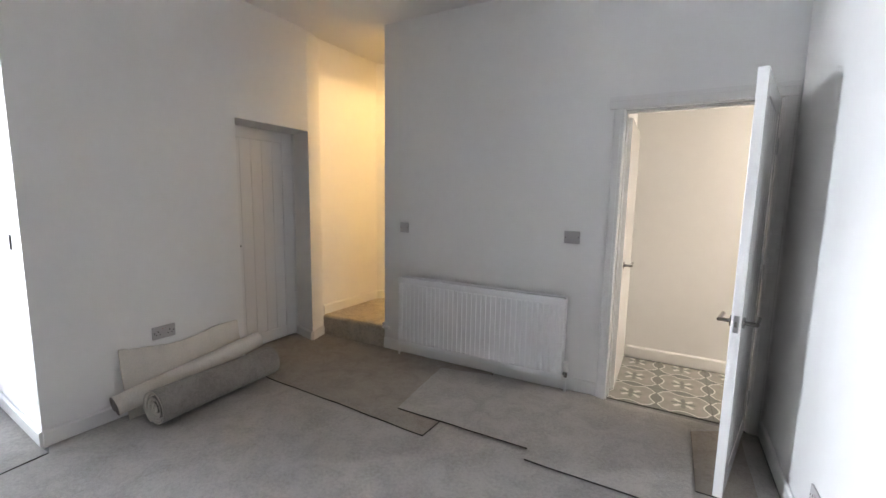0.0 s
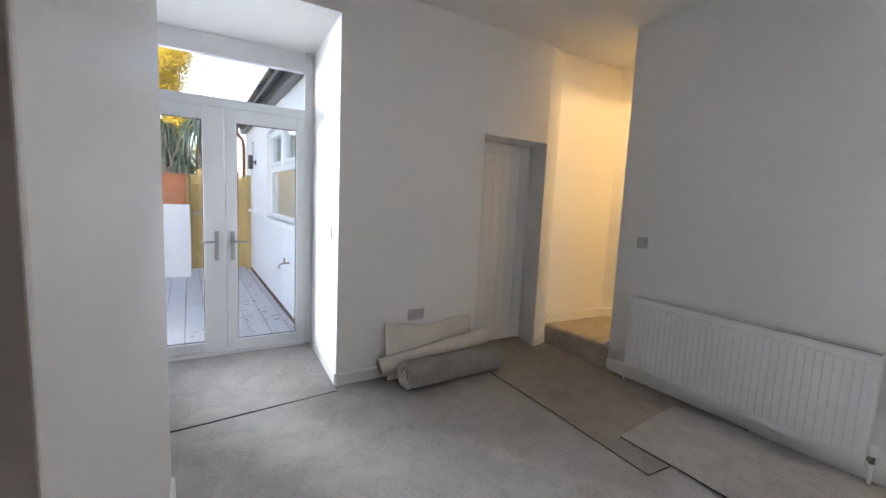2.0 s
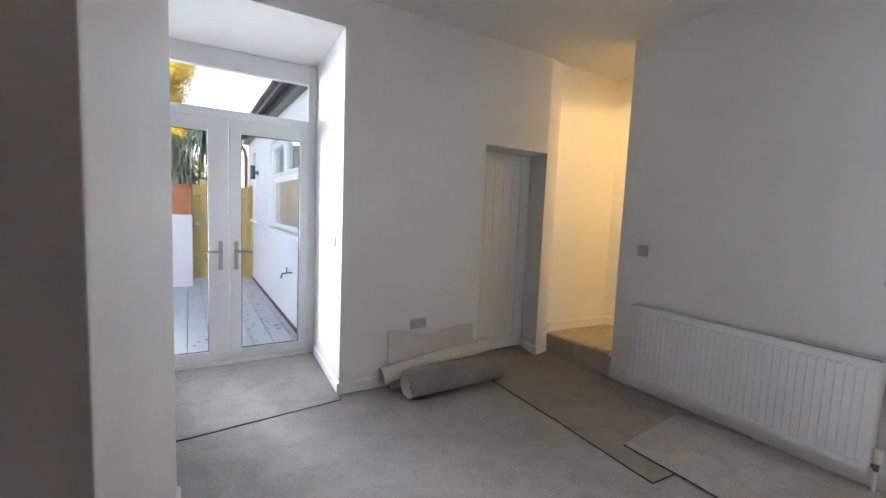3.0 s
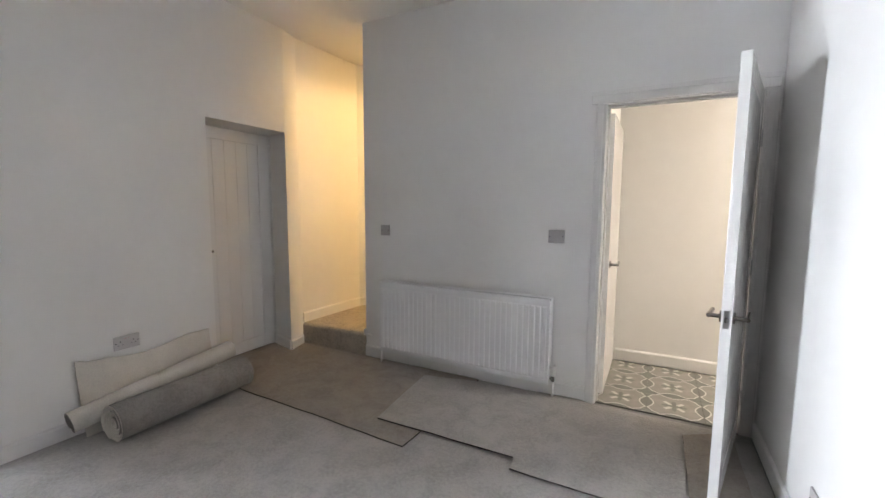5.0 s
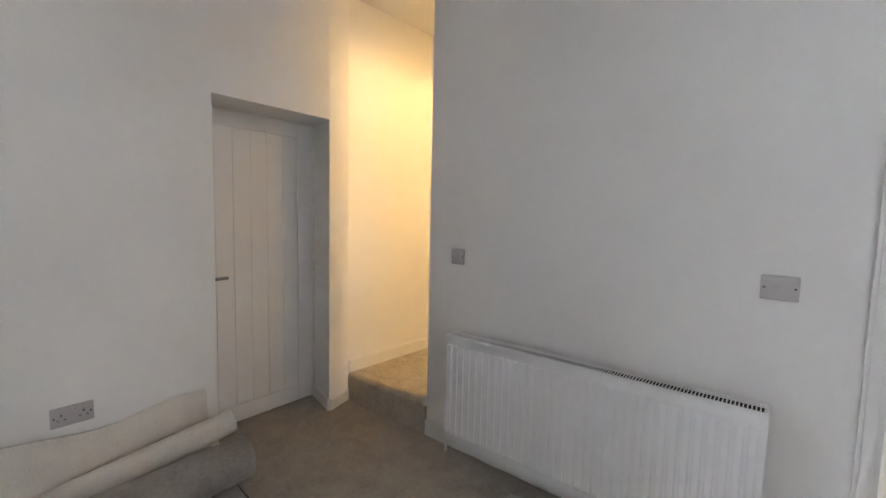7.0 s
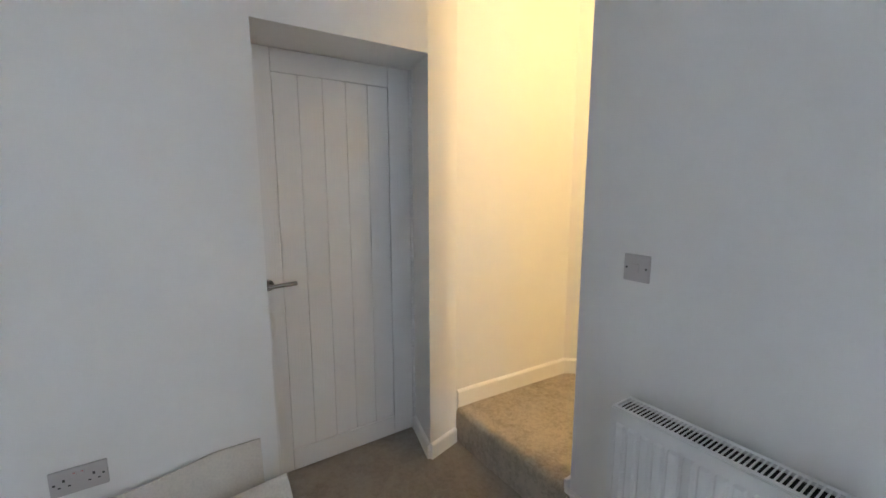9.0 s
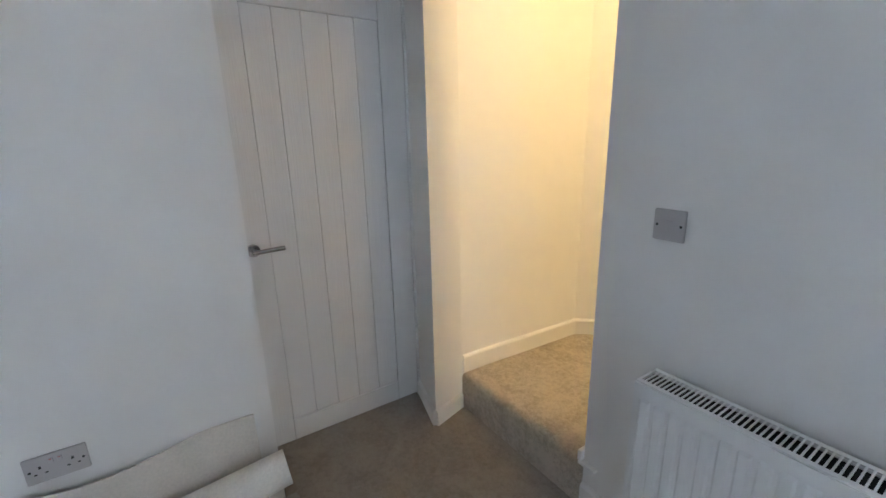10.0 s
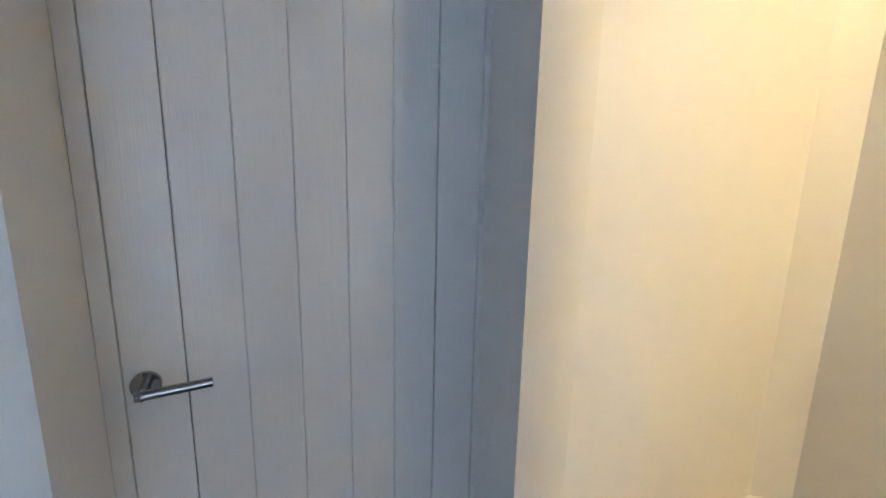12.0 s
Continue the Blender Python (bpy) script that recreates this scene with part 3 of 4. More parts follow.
rod(bm, (RX0 - 0.022, 3.215, 0.128), (RX0 - 0.022, 3.215, 0.176), 0.012, 14)
wpart("valve", bm, BLACKPL, rad, "dark metal lockshield valve", True)
bm = B()
rod(bm, (RX0 - 0.022, 3.215, 0.176), (RX0 - 0.022, 3.215, 0.205), 0.011, 14, 0.009)
wpart("valve_cap", bm, PLASTIC, rad, "", True)
bm = B()
rod(bm, (RX0 - 0.022, 3.215, 0.0), (RX0 - 0.022, 3.215, 0.128), 0.0085, 12)
wpart("pipe", bm, SATIN, rad, "white pipe tail", True)


# ---- switches and sockets ----
def wall_plate(name, m, w, h, label, category, kind_of):
    """A moulded plate; local x along the wall, z up, y out of the wall."""
    ob = thing(name, (0, 0, 0), label, category)
    bm = B()
    box(bm, -w / 2, w / 2, 0.0, 0.0095, -h / 2, h / 2, 0.004, 3)
    body = part("plate", bm, PLASTIC, ob, "", True)
    if kind_of == "socket":
        for cx in (-0.037, 0.037):
            bm = B()
            box(bm, cx - 0.0032, cx + 0.0032, 0.0088, 0.0100, 0.0035, 0.0125)
            box(bm, cx - 0.0155, cx - 0.0085, 0.0088, 0.0100, -0.0145, -0.0100)
            box(bm, cx + 0.0085, cx + 0.0155, 0.0088, 0.0100, -0.0145, -0.0100)
            part("socket_holes", bm, DARK, body, "dark pin holes")
        for cx in (-0.010, 0.010):
            bm = B()
            box(bm, cx - 0.006, cx + 0.006, 0.009, 0.0125, 0.014, 0.030, 0.002)
            sw = part("rocker", bm, PLASTIC, body)
            bm = B()
            box(bm, cx - 0.003, cx + 0.003, 0.0124, 0.0128, 0.0255, 0.0275)
            part("red_mark", bm, RED_PL, body, "small red on mark")
        screws = (-w / 2 + 0.012, w / 2 - 0.012)
    else:
        bm = B()
        box(bm, -0.010, 0.010, 0.009, 0.0125, -0.014, 0.014, 0.002)
        part("rocker", bm, PLASTIC, body)
        screws = (-w / 2 + 0.011, w / 2 - 0.011)
    for cx in screws:
        bm = B()
        rod(bm, (cx, 0.0090, 0), (cx, 0.0102, 0), 0.0038, 10)
        part("screw", bm, DARK, body, "small dark screw head")
    ob.matrix_world = m
    return ob


wall_plate("light_switch", Matrix.Translation((-1.582, YR, 1.141)) @ Matrix.Rotation(math.pi, 4, "Z"), 0.088, 0.088, "white plastic light switch beside the stair opening", "light switch", "switch")
wall_plate("light_switch", Matrix.Translation((-0.146, YR, 1.143)) @ Matrix.Rotation(math.pi, 4, "Z"), 0.110, 0.088, "white plastic light switch beside the passage door", "light switch", "switch")
wall_plate("wall_socket", Matrix.Translation((XL, 1.738, 0.476)) @ Matrix.Rotation(-math.pi / 2, 4, "Z"), 0.146, 0.086, "white plastic double power socket above carpet rolls", "wall socket", "socket")
wall_plate("light_switch", Matrix.Translation((-2.72, 1.099, 1.13)) @ Matrix.Rotation(math.pi - 0.065, 4, "Z"), 0.086, 0.086, "white plastic switch in the french door reveal", "light switch", "switch")
wall_plate("wall_socket", Matrix.Translation((XE, 2.25, 0.26)) @ Matrix.Rotation(math.pi / 2, 4, "Z"), 0.146, 0.086, "white plastic double power socket low on wall", "wall socket", "socket")

# small painted bracket at the foot of the stair opening
br = thing("pipe_clip", (XN, YR, 0.20), "small white painted bracket on the wall corner", "bracket")
bm = B()
box(bm, -0.012, 0.060, -0.022, -0.0005, -0.008, 0.006, 0.003)
part("bracket_arm", bm, SATIN, br)
bm = B()
box(bm, -0.016, 0.0005, -0.02, 0.035, 0.006, 0.05, 0.003)
part("bracket_plate", bm, SATIN, br)

# ---- stairs ----
stairs = thing("staircase", (-2.2, 3.3, 0.0), "carpeted staircase rising from a low first landing", "stairs")
bm = B()
box(bm, -2.62, XN - 0.002, 3.272, 4.2, -0.01, 0.208)
nose = [e for e in bm.edges if all(abs(v.co.y - 3.272) < 1e-4 and v.co.z > 0.2 for v in e.verts)]
bmesh.ops.bevel(bm, geom=nose, offset=0.035, segments=6, affect="EDGES", profile=0.5)
wpart("step", bm, CARPET_S, stairs, "beige carpeted landing step with rounded nosing", True)
for i in range(8):
    bm = B()
    x = XN + 0.23 * i
    box(bm, x + 0.0015, 0.045, YR + 0.103, 4.182, 0.213 + 0.2 * i + 0.001, 0.213 + 0.2 * (i + 1))
    nose = [e for e in bm.edges if all(abs(v.co.x - x - 0.0015) < 1e-4 and v.co.z > 0.213 + 0.2 * i + 0.1 for v in e.verts)]
    bmesh.ops.bevel(bm, geom=nose, offset=0.03, segments=4, affect="EDGES", profile=0.5)
    wpart("step", bm, CARPET_S, stairs, "", True)
rail = thing("handrail", (-2.15, 4.125, 1.02), "white painted wooden handrail along the stairs", "handrail")
bm = B()
rod(bm, (0, 0, 0), (1.9, 0, 1.75), 0.016, 16)
part("rail", bm, SATIN, rail, "", True)
for d in (0.14, 1.0, 1.8):
    bm = B()
    tube(bm, [(d, 0, d * 0.92 - 0.01), (d, 0.02, d * 0.92 - 0.05), (d, 0.055, d * 0.92 - 0.05)], 0.007)
    part("rail_bracket", bm, STEEL, rail, "", True)

# ---- carpets ----
def carpet_sheet(name, pts, z0, z1, mat, label, wob=0.006, seed=3):
    """A loose laid carpet with dark cut edges; its outline is given anticlockwise."""
    rnd = random.Random(seed)
    fine = []
    for (ax, ay), (bx, by) in zip(pts, pts[1:] + pts[:1]):
        n = max(1, int(math.hypot(bx - ax, by - ay) / 0.12))
        for i in range(n):
            f = i / n
            w = 0 if i == 0 else rnd.uniform(-wob, wob)
            fine.append((ax + (bx - ax) * f + w, ay + (by - ay) * f + w))
    bm = B()
    prism(bm, fine, z0, z1)
    ob = mesh_ob(name, bm, mat)
    ob.data.materials.append(EDGE)
    for f in ob.data.polygons:
        if abs(f.normal.z) < 0.5:
            f.material_index = 1
    return tagged(ob, label, "carpet", "loose laid carpets")


carpet_sheet("carpet", [(0.045, -3.98), (XE - 0.02, -3.98), (XE - 0.02, YR - 0.02), (-2.485, YR + 0.0), (-2.485, 1.1), (-2.40, 1.075), (-2.30, 0.12), (-2.28, -0.88), (-1.68, -0.88), (-1.68, 0.09), (0.045, 0.09)], -0.012, 0.0, CARPET, "grey twist pile carpet covering the main floor", 0.0)
carpet_sheet("carpet", [(-3.49, -0.29), (-2.322, -0.29), (-2.312, 0.12), (-2.405, 1.072), (-3.44, 1.135), (-3.49, 1.13)], -0.012, 0.003, CARPET, "grey carpet offcut in the french door recess", 0.004, 5)
carpet_sheet("carpet", [(-2.80, 2.36), (-2.50, 2.345), (-2.14, 2.29), (-1.45, 2.268), (-0.735, 2.228), (-0.725, 2.39), (-0.70, 3.265), (-1.80, 3.268), (-1.812, 3.292), (-2.555, 3.292), (-2.50, 3.085), (-2.80, 3.13)], 0.001, 0.0095, CARPET_B, "beige grey carpet laid by the stairs and plank door", 0.004, 7)
carpet_sheet("carpet", [(-1.035, 2.405), (-0.15, 2.405), (-0.137, 2.303), (0.66, 2.285), (0.65, 3.02), (0.635, 3.085), (0.30, 3.16), (0.12, 3.235), (0.05, 3.262), (-0.70, 3.20), (-1.10, 3.12)], 0.010, 0.0195, CARPET, "loose grey carpet piece lapped over another carpet", 0.005, 11)
carpet_sheet("carpet", [(0.668, 2.5), (0.93, 2.5), (0.93, 3.262), (0.668, 3.10)], 0.001, 0.008, CARPET_B, "beige carpet strip behind the open door", 0.003, 12)


def carpet_roll(name, a, b, r_out, r_in, turns, outer, inner, free_end):
    """A rolled carpet from a to b, its sheet wound as a spiral with open ends."""
    a, b = Vector(a), Vector(b)
    th = 0.0085
    d = (b - a).normalized()
    q = d.to_track_quat("Z", "X")
    n = int(turns * 28)
    rnd = random.Random(4)
    bm = B()
    rows = []
    for i in range(n + 1):
        f = i / n
        ang = 2 * math.pi * turns * f + free_end
        r = r_out + (r_in - r_out) * f
        sag = 1.0 + 0.03 * math.sin(ang * 1.0 + 1.0)
        cells = []
        for rr in (r, r - th):
            off = Vector((rr * math.cos(ang) * sag, rr * math.sin(ang) / sag, 0))
            jit = 0.010 * math.sin(3.1 * f * turns) + 0.012 * (1 - f)
            for base, s in ((a, -1), (b, 1)):
                cells.append(bm.verts.new(base + q @ off + d * (jit * s * 0.6)))
        rows.append(cells)
    outside = []
    for c0, c1 in zip(rows, rows[1:]):
        outside.append(bm.faces.new((c0[0], c0[1], c1[1], c1[0])))
        bm.faces.new((c0[2], c1[2], c1[3], c0[3]))
        bm.faces.new((c0[0], c1[0], c1[2], c0[2]))
        bm.faces.new((c0[1], c0[3], c1[3], c1[1]))
    for c in (rows[0], rows[-1]):
        bm.faces.new((c[0], c[2], c[3], c[1]))
    for f in bm.faces:
        f.material_index = 1
    for f in outside:
        f.material_index = 0
    ob = mesh_ob(name, bm, outer, True)
    ob.data.materials.append(inner)
    return ob


ob = carpet_roll("carpet_roll", (-2.182, 1.505, 0.118), (-2.205, 2.338, 0.118), 0.115, 0.020, 5.5, CARPET_R, BACKING, 3.6)
tagged(ob, "grey carpet roll lying on the floor, spiral end open", "carpet roll", "carpet rolls")
ob = carpet_roll("carpet_roll", (-2.405, 1.400, 0.118), (-2.340, 2.335, 0.262), 0.069, 0.034, 2.5, BACKING, CARPET_R, 3.9)
tagged(ob, "cream backed carpet roll resting against a grey roll", "carpet roll", "carpet rolls")

# upright offcut leaning on the wall
bm = B()
nu, nv = 28, 6
grid = []
for layer in (0.0, 0.008):
    g = []
    for i in range(nu + 1):
        f = i / nu
        y = 1.46 + 0.815 * f
        top = 0.425 - 0.030 * math.sin(math.pi * min(1, f * 1.25)) + 0.012 * math.sin(9 * f) * (1 - f) - 0.004 * f
        if f < 0.06:
            top += 0.012
        col = []
        for j in range(nv + 1):
            h = j / nv
            z = 0.004 + (top - 0.004) * h
            x = -2.482 + 0.075 * (1 - h) ** 1.4 + 0.012 * math.sin(5 * f) * h + layer
            x = max(x, -2.4945 + layer)
            col.append(bm.verts.new((x, y, z)))
        g.append(col)
    grid.append(g)
for g in grid:
    for i in range(nu):
        for j in range(nv):
            bm.faces.new((g[i][j], g[i + 1][j], g[i + 1][j + 1], g[i][j + 1]))
for i in range(nu):
    for j in (0, nv):
        bm.faces.new((grid[0][i][j], grid[0][i + 1][j], grid[1][i + 1][j], grid[1][i][j]))
for j in range(nv):
    for i in (0, nu):
        bm.faces.new((grid[0][i][j], grid[0][i][j + 1], grid[1][i][j + 1], grid[1][i][j]))
ob = mesh_ob("carpet_offcut", bm, BACKING, True)
tagged(ob, "pale carpet offcut standing upright against the wall", "carpet offcut")

# ---- outside ----
bm = B()
box(bm, -400, 400, -400, 400, -0.60, -0.30)
structure("ground", bm, PAVE, "plain ground stretching away beyond the yard", "ground")

# deck: boards along the yard
deck = thing("deck", (-5.8, 0.2, -0.05), "grey painted timber deck with fallen leaves", "deck", kind="structure")
rnd = random.Random(21)
bw = 0.195
y = -2.42
while y < 1.12:
    cuts = [-3.60]
    x = -3.60 - rnd.uniform(0.9, 2.4)
    while x > -7.2:
        cuts.append(x)
        x -= rnd.uniform(2.0, 2.6)
    cuts.append(-8.6)
    for a, c in zip(cuts, cuts[1:]):
        bm = B()
        box(bm, c + 0.003, a - 0.003, y + 0.003, min(y + bw, 1.165) - 0.003, -0.085, -0.05 + rnd.uniform(-0.0015, 0.0015), 0.003, 1)
        wpart("plank", bm, DECK, deck)
    y += bw
bm = B()
box(bm, -8.6, -3.61, -2.40, 1.16, -0.30, -0.088)
wpart("joists", bm, BARK, deck, "dark joists under the boards")

# fallen leaves on the deck
bm = B()
for i in range(230):
    x, yy = rnd.uniform(-8.0, -3.7), rnd.choice((rnd.uniform(-1.5, 1.1), rnd.uniform(0.7, 1.12)))
    s, ang = rnd.uniform(0.012, 0.032), rnd.uniform(0, 6.28)
    pts = [(-1, 0, 0), (-0.2, 0.45, 0.14), (1, 0, 0.05), (-0.2, -0.45, 0.14)]
    vs = [bm.verts.new((x + s * (p * math.cos(ang) - q * math.sin(ang)), yy + s * (p * math.sin(ang) + q * math.cos(ang)), -0.0465 + s * h)) for p, q, h in pts]
    bm.faces.new(vs)
DRY = material("dry_leaf", (0.22, 0.11, 0.05), 0.8, scale=20, amount=0.3)
tagged(mesh_ob("fallen_leaves", bm, DRY), "brown dry leaves scattered on the deck", "leaves", kind="stuff")

# white outbuilding along the yard
YB = 1.17
house = thing("outbuilding", (-6.4, YB, -0.3), "white rendered single storey outbuilding with slate roof", "building")
bm = B()
wx0, wx1, wz0, wz1 = -6.25, -4.25, 1.06, 2.28      # window
nx0, nx1, nz0, nz1 = -8.12, -7.72, 1.10, 2.30      # narrow window
EZ = 2.62
box(bm, -8.90, nx0, YB, YB + 0.25, -0.02, EZ)
box(bm, nx0, nx1, YB, YB + 0.25, -0.02, nz0)
box(bm, nx0, nx1, YB, YB + 0.25, nz1, EZ)
box(bm, nx1, wx0, YB, YB + 0.25, -0.02, EZ)
box(bm, wx0, wx1, YB, YB + 0.25, -0.02, wz0)
box(bm, wx0, wx1, YB, YB + 0.25, wz1, EZ)
box(bm, wx1, -3.76, YB, YB + 0.25, -0.02, EZ)
box(bm, -8.90, -8.65, YB + 0.25, 5.0, -0.02, EZ)
box(bm, -8.9, -3.76, 4.8, 5.0, -0.3, EZ)
wpart("wall", bm, RENDER, house, "white rendered wall")
bm = B()
box(bm, -8.91, -3.76, YB + 0.001, YB + 0.24, -0.30, -0.02)
wpart("plinth", bm, BRICK, house, "dark red brick plinth")
bm = B()
x = -8.90
i = 0
while x < -3.9:
    box(bm, x, min(x + 0.21, -3.78), YB - 0.012, YB + 0.0, -0.048, 0.004, 0.004, 1)
    x += 0.222
wpart("brick_course", bm, BRICK, house, "red brick course at the foot of the wall")
# roof, fascia and gutter
bm = B()
v = [bm.verts.new(p) for p in ((-9.05, 0.98, 2.70), (-3.76, 0.98, 2.70), (-3.76, 3.1, 3.75), (-9.05, 3.1, 3.75), (-9.05, 0.98, 2.64), (-3.76, 0.98, 2.64), (-3.76, 3.1, 3.69), (-9.05, 3.1, 3.69))]
for f in ((0, 1, 2, 3), (7, 6, 5, 4), (0, 4, 5, 1), (1, 5, 6, 2), (2, 6, 7, 3), (3, 7, 4, 0)):
    bm.faces.new([v[k] for k in f])
roof = wpart("roof", bm, SLATE, house, "dark slate roof slope")
for r_i in range(9):
    for c_i in range(22):
        bm = B()
        f0 = r_i / 9.0
        yy, zz = 0.96 + 2.12 * f0, 2.705 + 1.05 * f0
        x0 = -9.05 + 0.24 * c_i + (0.12 if r_i % 2 else 0)
        if x0 + 0.235 > -3.77:
            continue
        vs = [bm.verts.new(p) for p in ((x0, yy, zz + 0.012), (x0 + 0.235, yy, zz + 0.012), (x0 + 0.235, yy + 0.25, zz + 0.128), (x0, yy + 0.25, zz + 0.128), (x0, yy, zz), (x0 + 0.235, yy, zz), (x0 + 0.235, yy + 0.25, zz + 0.116), (x0, yy + 0.25, zz + 0.116))]
        for f in ((0, 1, 2, 3), (7, 6, 5, 4), (0, 4, 5, 1), (1, 5, 6, 2), (2, 6, 7, 3), (3, 7, 4, 0)):
            bm.faces.new([vs[q] for q in f])
        wpart("slate", bm, SLATE, roof)
bm = B()
box(bm, -9.0, -3.76, 1.065, 1.085, 2.56, 2.72, 0.003)
box(bm, -9.0, -3.76, 1.085, YB + 0.02, 2.56, 2.585)
wpart("fascia", bm, BLACKPL, house, "black fascia board")
bm = B()
n = 10
rows = []
for x in (-9.02, -3.77):
    ring = []
    for k in range(n + 1):
        a = math.pi + math.pi * k / n
        ring.append((x, 1.0 + 0.062 * math.cos(a), 2.745 + 0.062 * math.sin(a)))
    for k in range(n, -1, -1):
        a = math.pi + math.pi * k / n
        ring.append((x, 1.0 + 0.057 * math.cos(a), 2.745 + 0.057 * math.sin(a)))
    rows.append([bm.verts.new(p) for p in ring])
for k in range(len(rows[0])):
    j = (k + 1) % len(rows[0])
    bm.faces.new((rows[0][k], rows[0][j], rows[1][j], rows[1][k]))
gut = wpart("gutter", bm, BLACKPL, house, "black half round gutter", True)
for x in (-8.2, -6.6, -5.4, -4.5):
    bm = B()
    for k in range(n):
        a, c = math.pi + math.pi * k / n, math.pi + math.pi * (k + 1) / n
        rod(bm, (x, 1.0 + 0.066 * math.cos(a), 2.745 + 0.066 * math.sin(a)), (x, 1.0 + 0.066 * math.cos(c), 2.745 + 0.066 * math.sin(c)), 0.008, 6)
    wpart("gutter_bracket", bm, BLACKPL, gut, "", True)
bm = B()
tube(bm, [(-8.80, 1.0, 2.69), (-8.80, 1.0, 2.55), (-8.80, 1.10, 2.42), (-8.80, 1.12, 2.3), (-8.80, 1.12, -0.28)], 0.034, 12)
wpart("downpipe", bm, COPPER, house, "red brown downpipe", True)


def yard_window(x0, x1, z0, z1, transom, mullion):
    bm = B()
    t, y0, y1 = 0.06, YB + 0.05, YB + 0.12
    box(bm, x0, x0 + t, y0, y1, z0, z1, 0.004)
    box(bm, x1 - t, x1, y0, y1, z0, z1, 0.004)
    box(bm, x0 + t, x1 - t, y0, y1, z0, z0 + t, 0.004)
    box(bm, x0 + t, x1 - t, y0, y1, z1 - t, z1, 0.004)
    if transom:
        box(bm, x0 + t, x1 - t, y0, y1, transom - 0.04, transom + 0.04, 0.004)
    for m in mullion:
        box(bm, m - 0.04, m + 0.04, y0, y1, transom + 0.04, z1 - t, 0.004)
    w = wpart("window", bm, UPVC, house, "white plastic framed window")
    if transom:
        edges = [x0 + t] + [e for m in mullion for e in (m - 0.04, m + 0.04)] + [x1 - t]
        for a, c in zip(edges[::2], edges[1::2]):
            bm = B()
            for p in ((a, a + 0.045, transom + 0.04, z1 - t), (c - 0.045, c, transom + 0.04, z1 - t), (a + 0.045, c - 0.045, transom + 0.04, transom + 0.085), (a + 0.045, c - 0.045, z1 - t - 0.045, z1 - t)):
                box(bm, p[0], p[1], y0 - 0.02, y1 - 0.02, p[2], p[3], 0.004)
            wpart("sash", bm, UPVC, w)
            bm = B()
            box(bm, a + 0.04, c - 0.04, y0 + 0.02, y0 + 0.035, transom + 0.08, z1 - t - 0.04)
            wpart("pane", bm, GLASS, w)
        bm = B()
        box(bm, x0 + t, x1 - t, y0 + 0.025, y0 + 0.045, z0 + t, transom - 0.04)
        wpart("pane", bm, GLASS, w)
    else:
        bm = B()
        box(bm, x0 + t, x1 - t, y0 + 0.025, y0 + 0.045, z0 + t, z1 - t)
        wpart("pane", bm, GLASS, w)
    bm = B()
    box(bm, x0 - 0.05, x1 + 0.05, YB - 0.045, YB + 0.05, z0 - 0.055, z0, 0.008)
    wpart("sill", bm, UPVC, w, "white window sill")


yard_window(wx0, wx1, wz0, wz1, 1.74, (-5.25,))
yard_window(nx0, nx1, nz0, nz1, None, ())

# outside wall lamp, tap
lamp = thing("outdoor_wall_lamp", (-7.45, YB, 1.92), "dark grey cylinder wall lamp on rendered wall", "wall lamp")
bm = B()
rod(bm, (0, -0.085, -0.115), (0, -0.085, 0.115), 0.040, 24)
part("lamp_body", bm, BLACKPL, lamp, "", True)
bm = B()
box(bm, -0.02, 0.02, -0.05, -0.012, -0.02, 0.02, 0.003)
part("lamp_arm", bm, BLACKPL, lamp)
bm = B()
rod(bm, (0, -0.014, 0), (0, 0, 0), 0.05, 20)
part("wall_mount", bm, BLACKPL, lamp, "", True)
tap = thing("outdoor_tap", (-4.62, YB, 0.60), "brass garden tap on the white wall", "tap")
BRASS = material("aged_brass", (0.25, 0.16, 0.10), 0.35, metal=1.0, scale=40, amount=0.1)
bm = B()
tube(bm, [(0, 0, 0), (0, -0.07, 0), (0, -0.11, -0.01), (0, -0.125, -0.06)], 0.009, 12)
part("spout", bm, BRASS, tap, "", True)
bm = B()
rod(bm, (0, -0.06, 0), (0, -0.06, 0.05), 0.009, 12)
rod(bm, (-0.035, -0.06, 0.055), (0.035, -0.06, 0.055), 0.008, 12)
part("tap_handle", bm, BRASS, tap, "", True)

# low white wall with stained boards above
wl = thing("garden_wall", (-7.8, -1.1, -0.3), "low white rendered wall topped with orange boards", "garden wall")
bm = B()
box(bm, -7.92, -7.70, -2.45, 0.185, -0.30, 1.155, 0.008)
wpart("wall", bm, RENDER, wl, "white rendered wall")
for i in range(5):
    bm = B()
    box(bm, -7.80, -7.775, -2.45, 0.14, 1.16 + 0.095 * i, 1.16 + 0.095 * i + 0.091, 0.004, 1)
    wpart("board", bm, FENCE, wl, "orange stained board")
bm = B()
box(bm, -7.83, -7.745, -2.45, 0.145, 1.637, 1.665, 0.004)
wpart("capping", bm, FENCE, wl, "orange capping rail")
for y in (-2.2, -1.1, 0.02):
    bm = B()
    box(bm, -7.86, -7.805, y, y + 0.06, 1.156, 1.636, 0.004)
    wpart("post", bm, FENCE, wl)

# side wall closing the yard
bm = B()
box(bm, -8.6, -3.76, -2.6, -2.45, -0.3, 1.8)
structure("wall_yard", bm, RENDER, "white rendered yard wall", "wall")

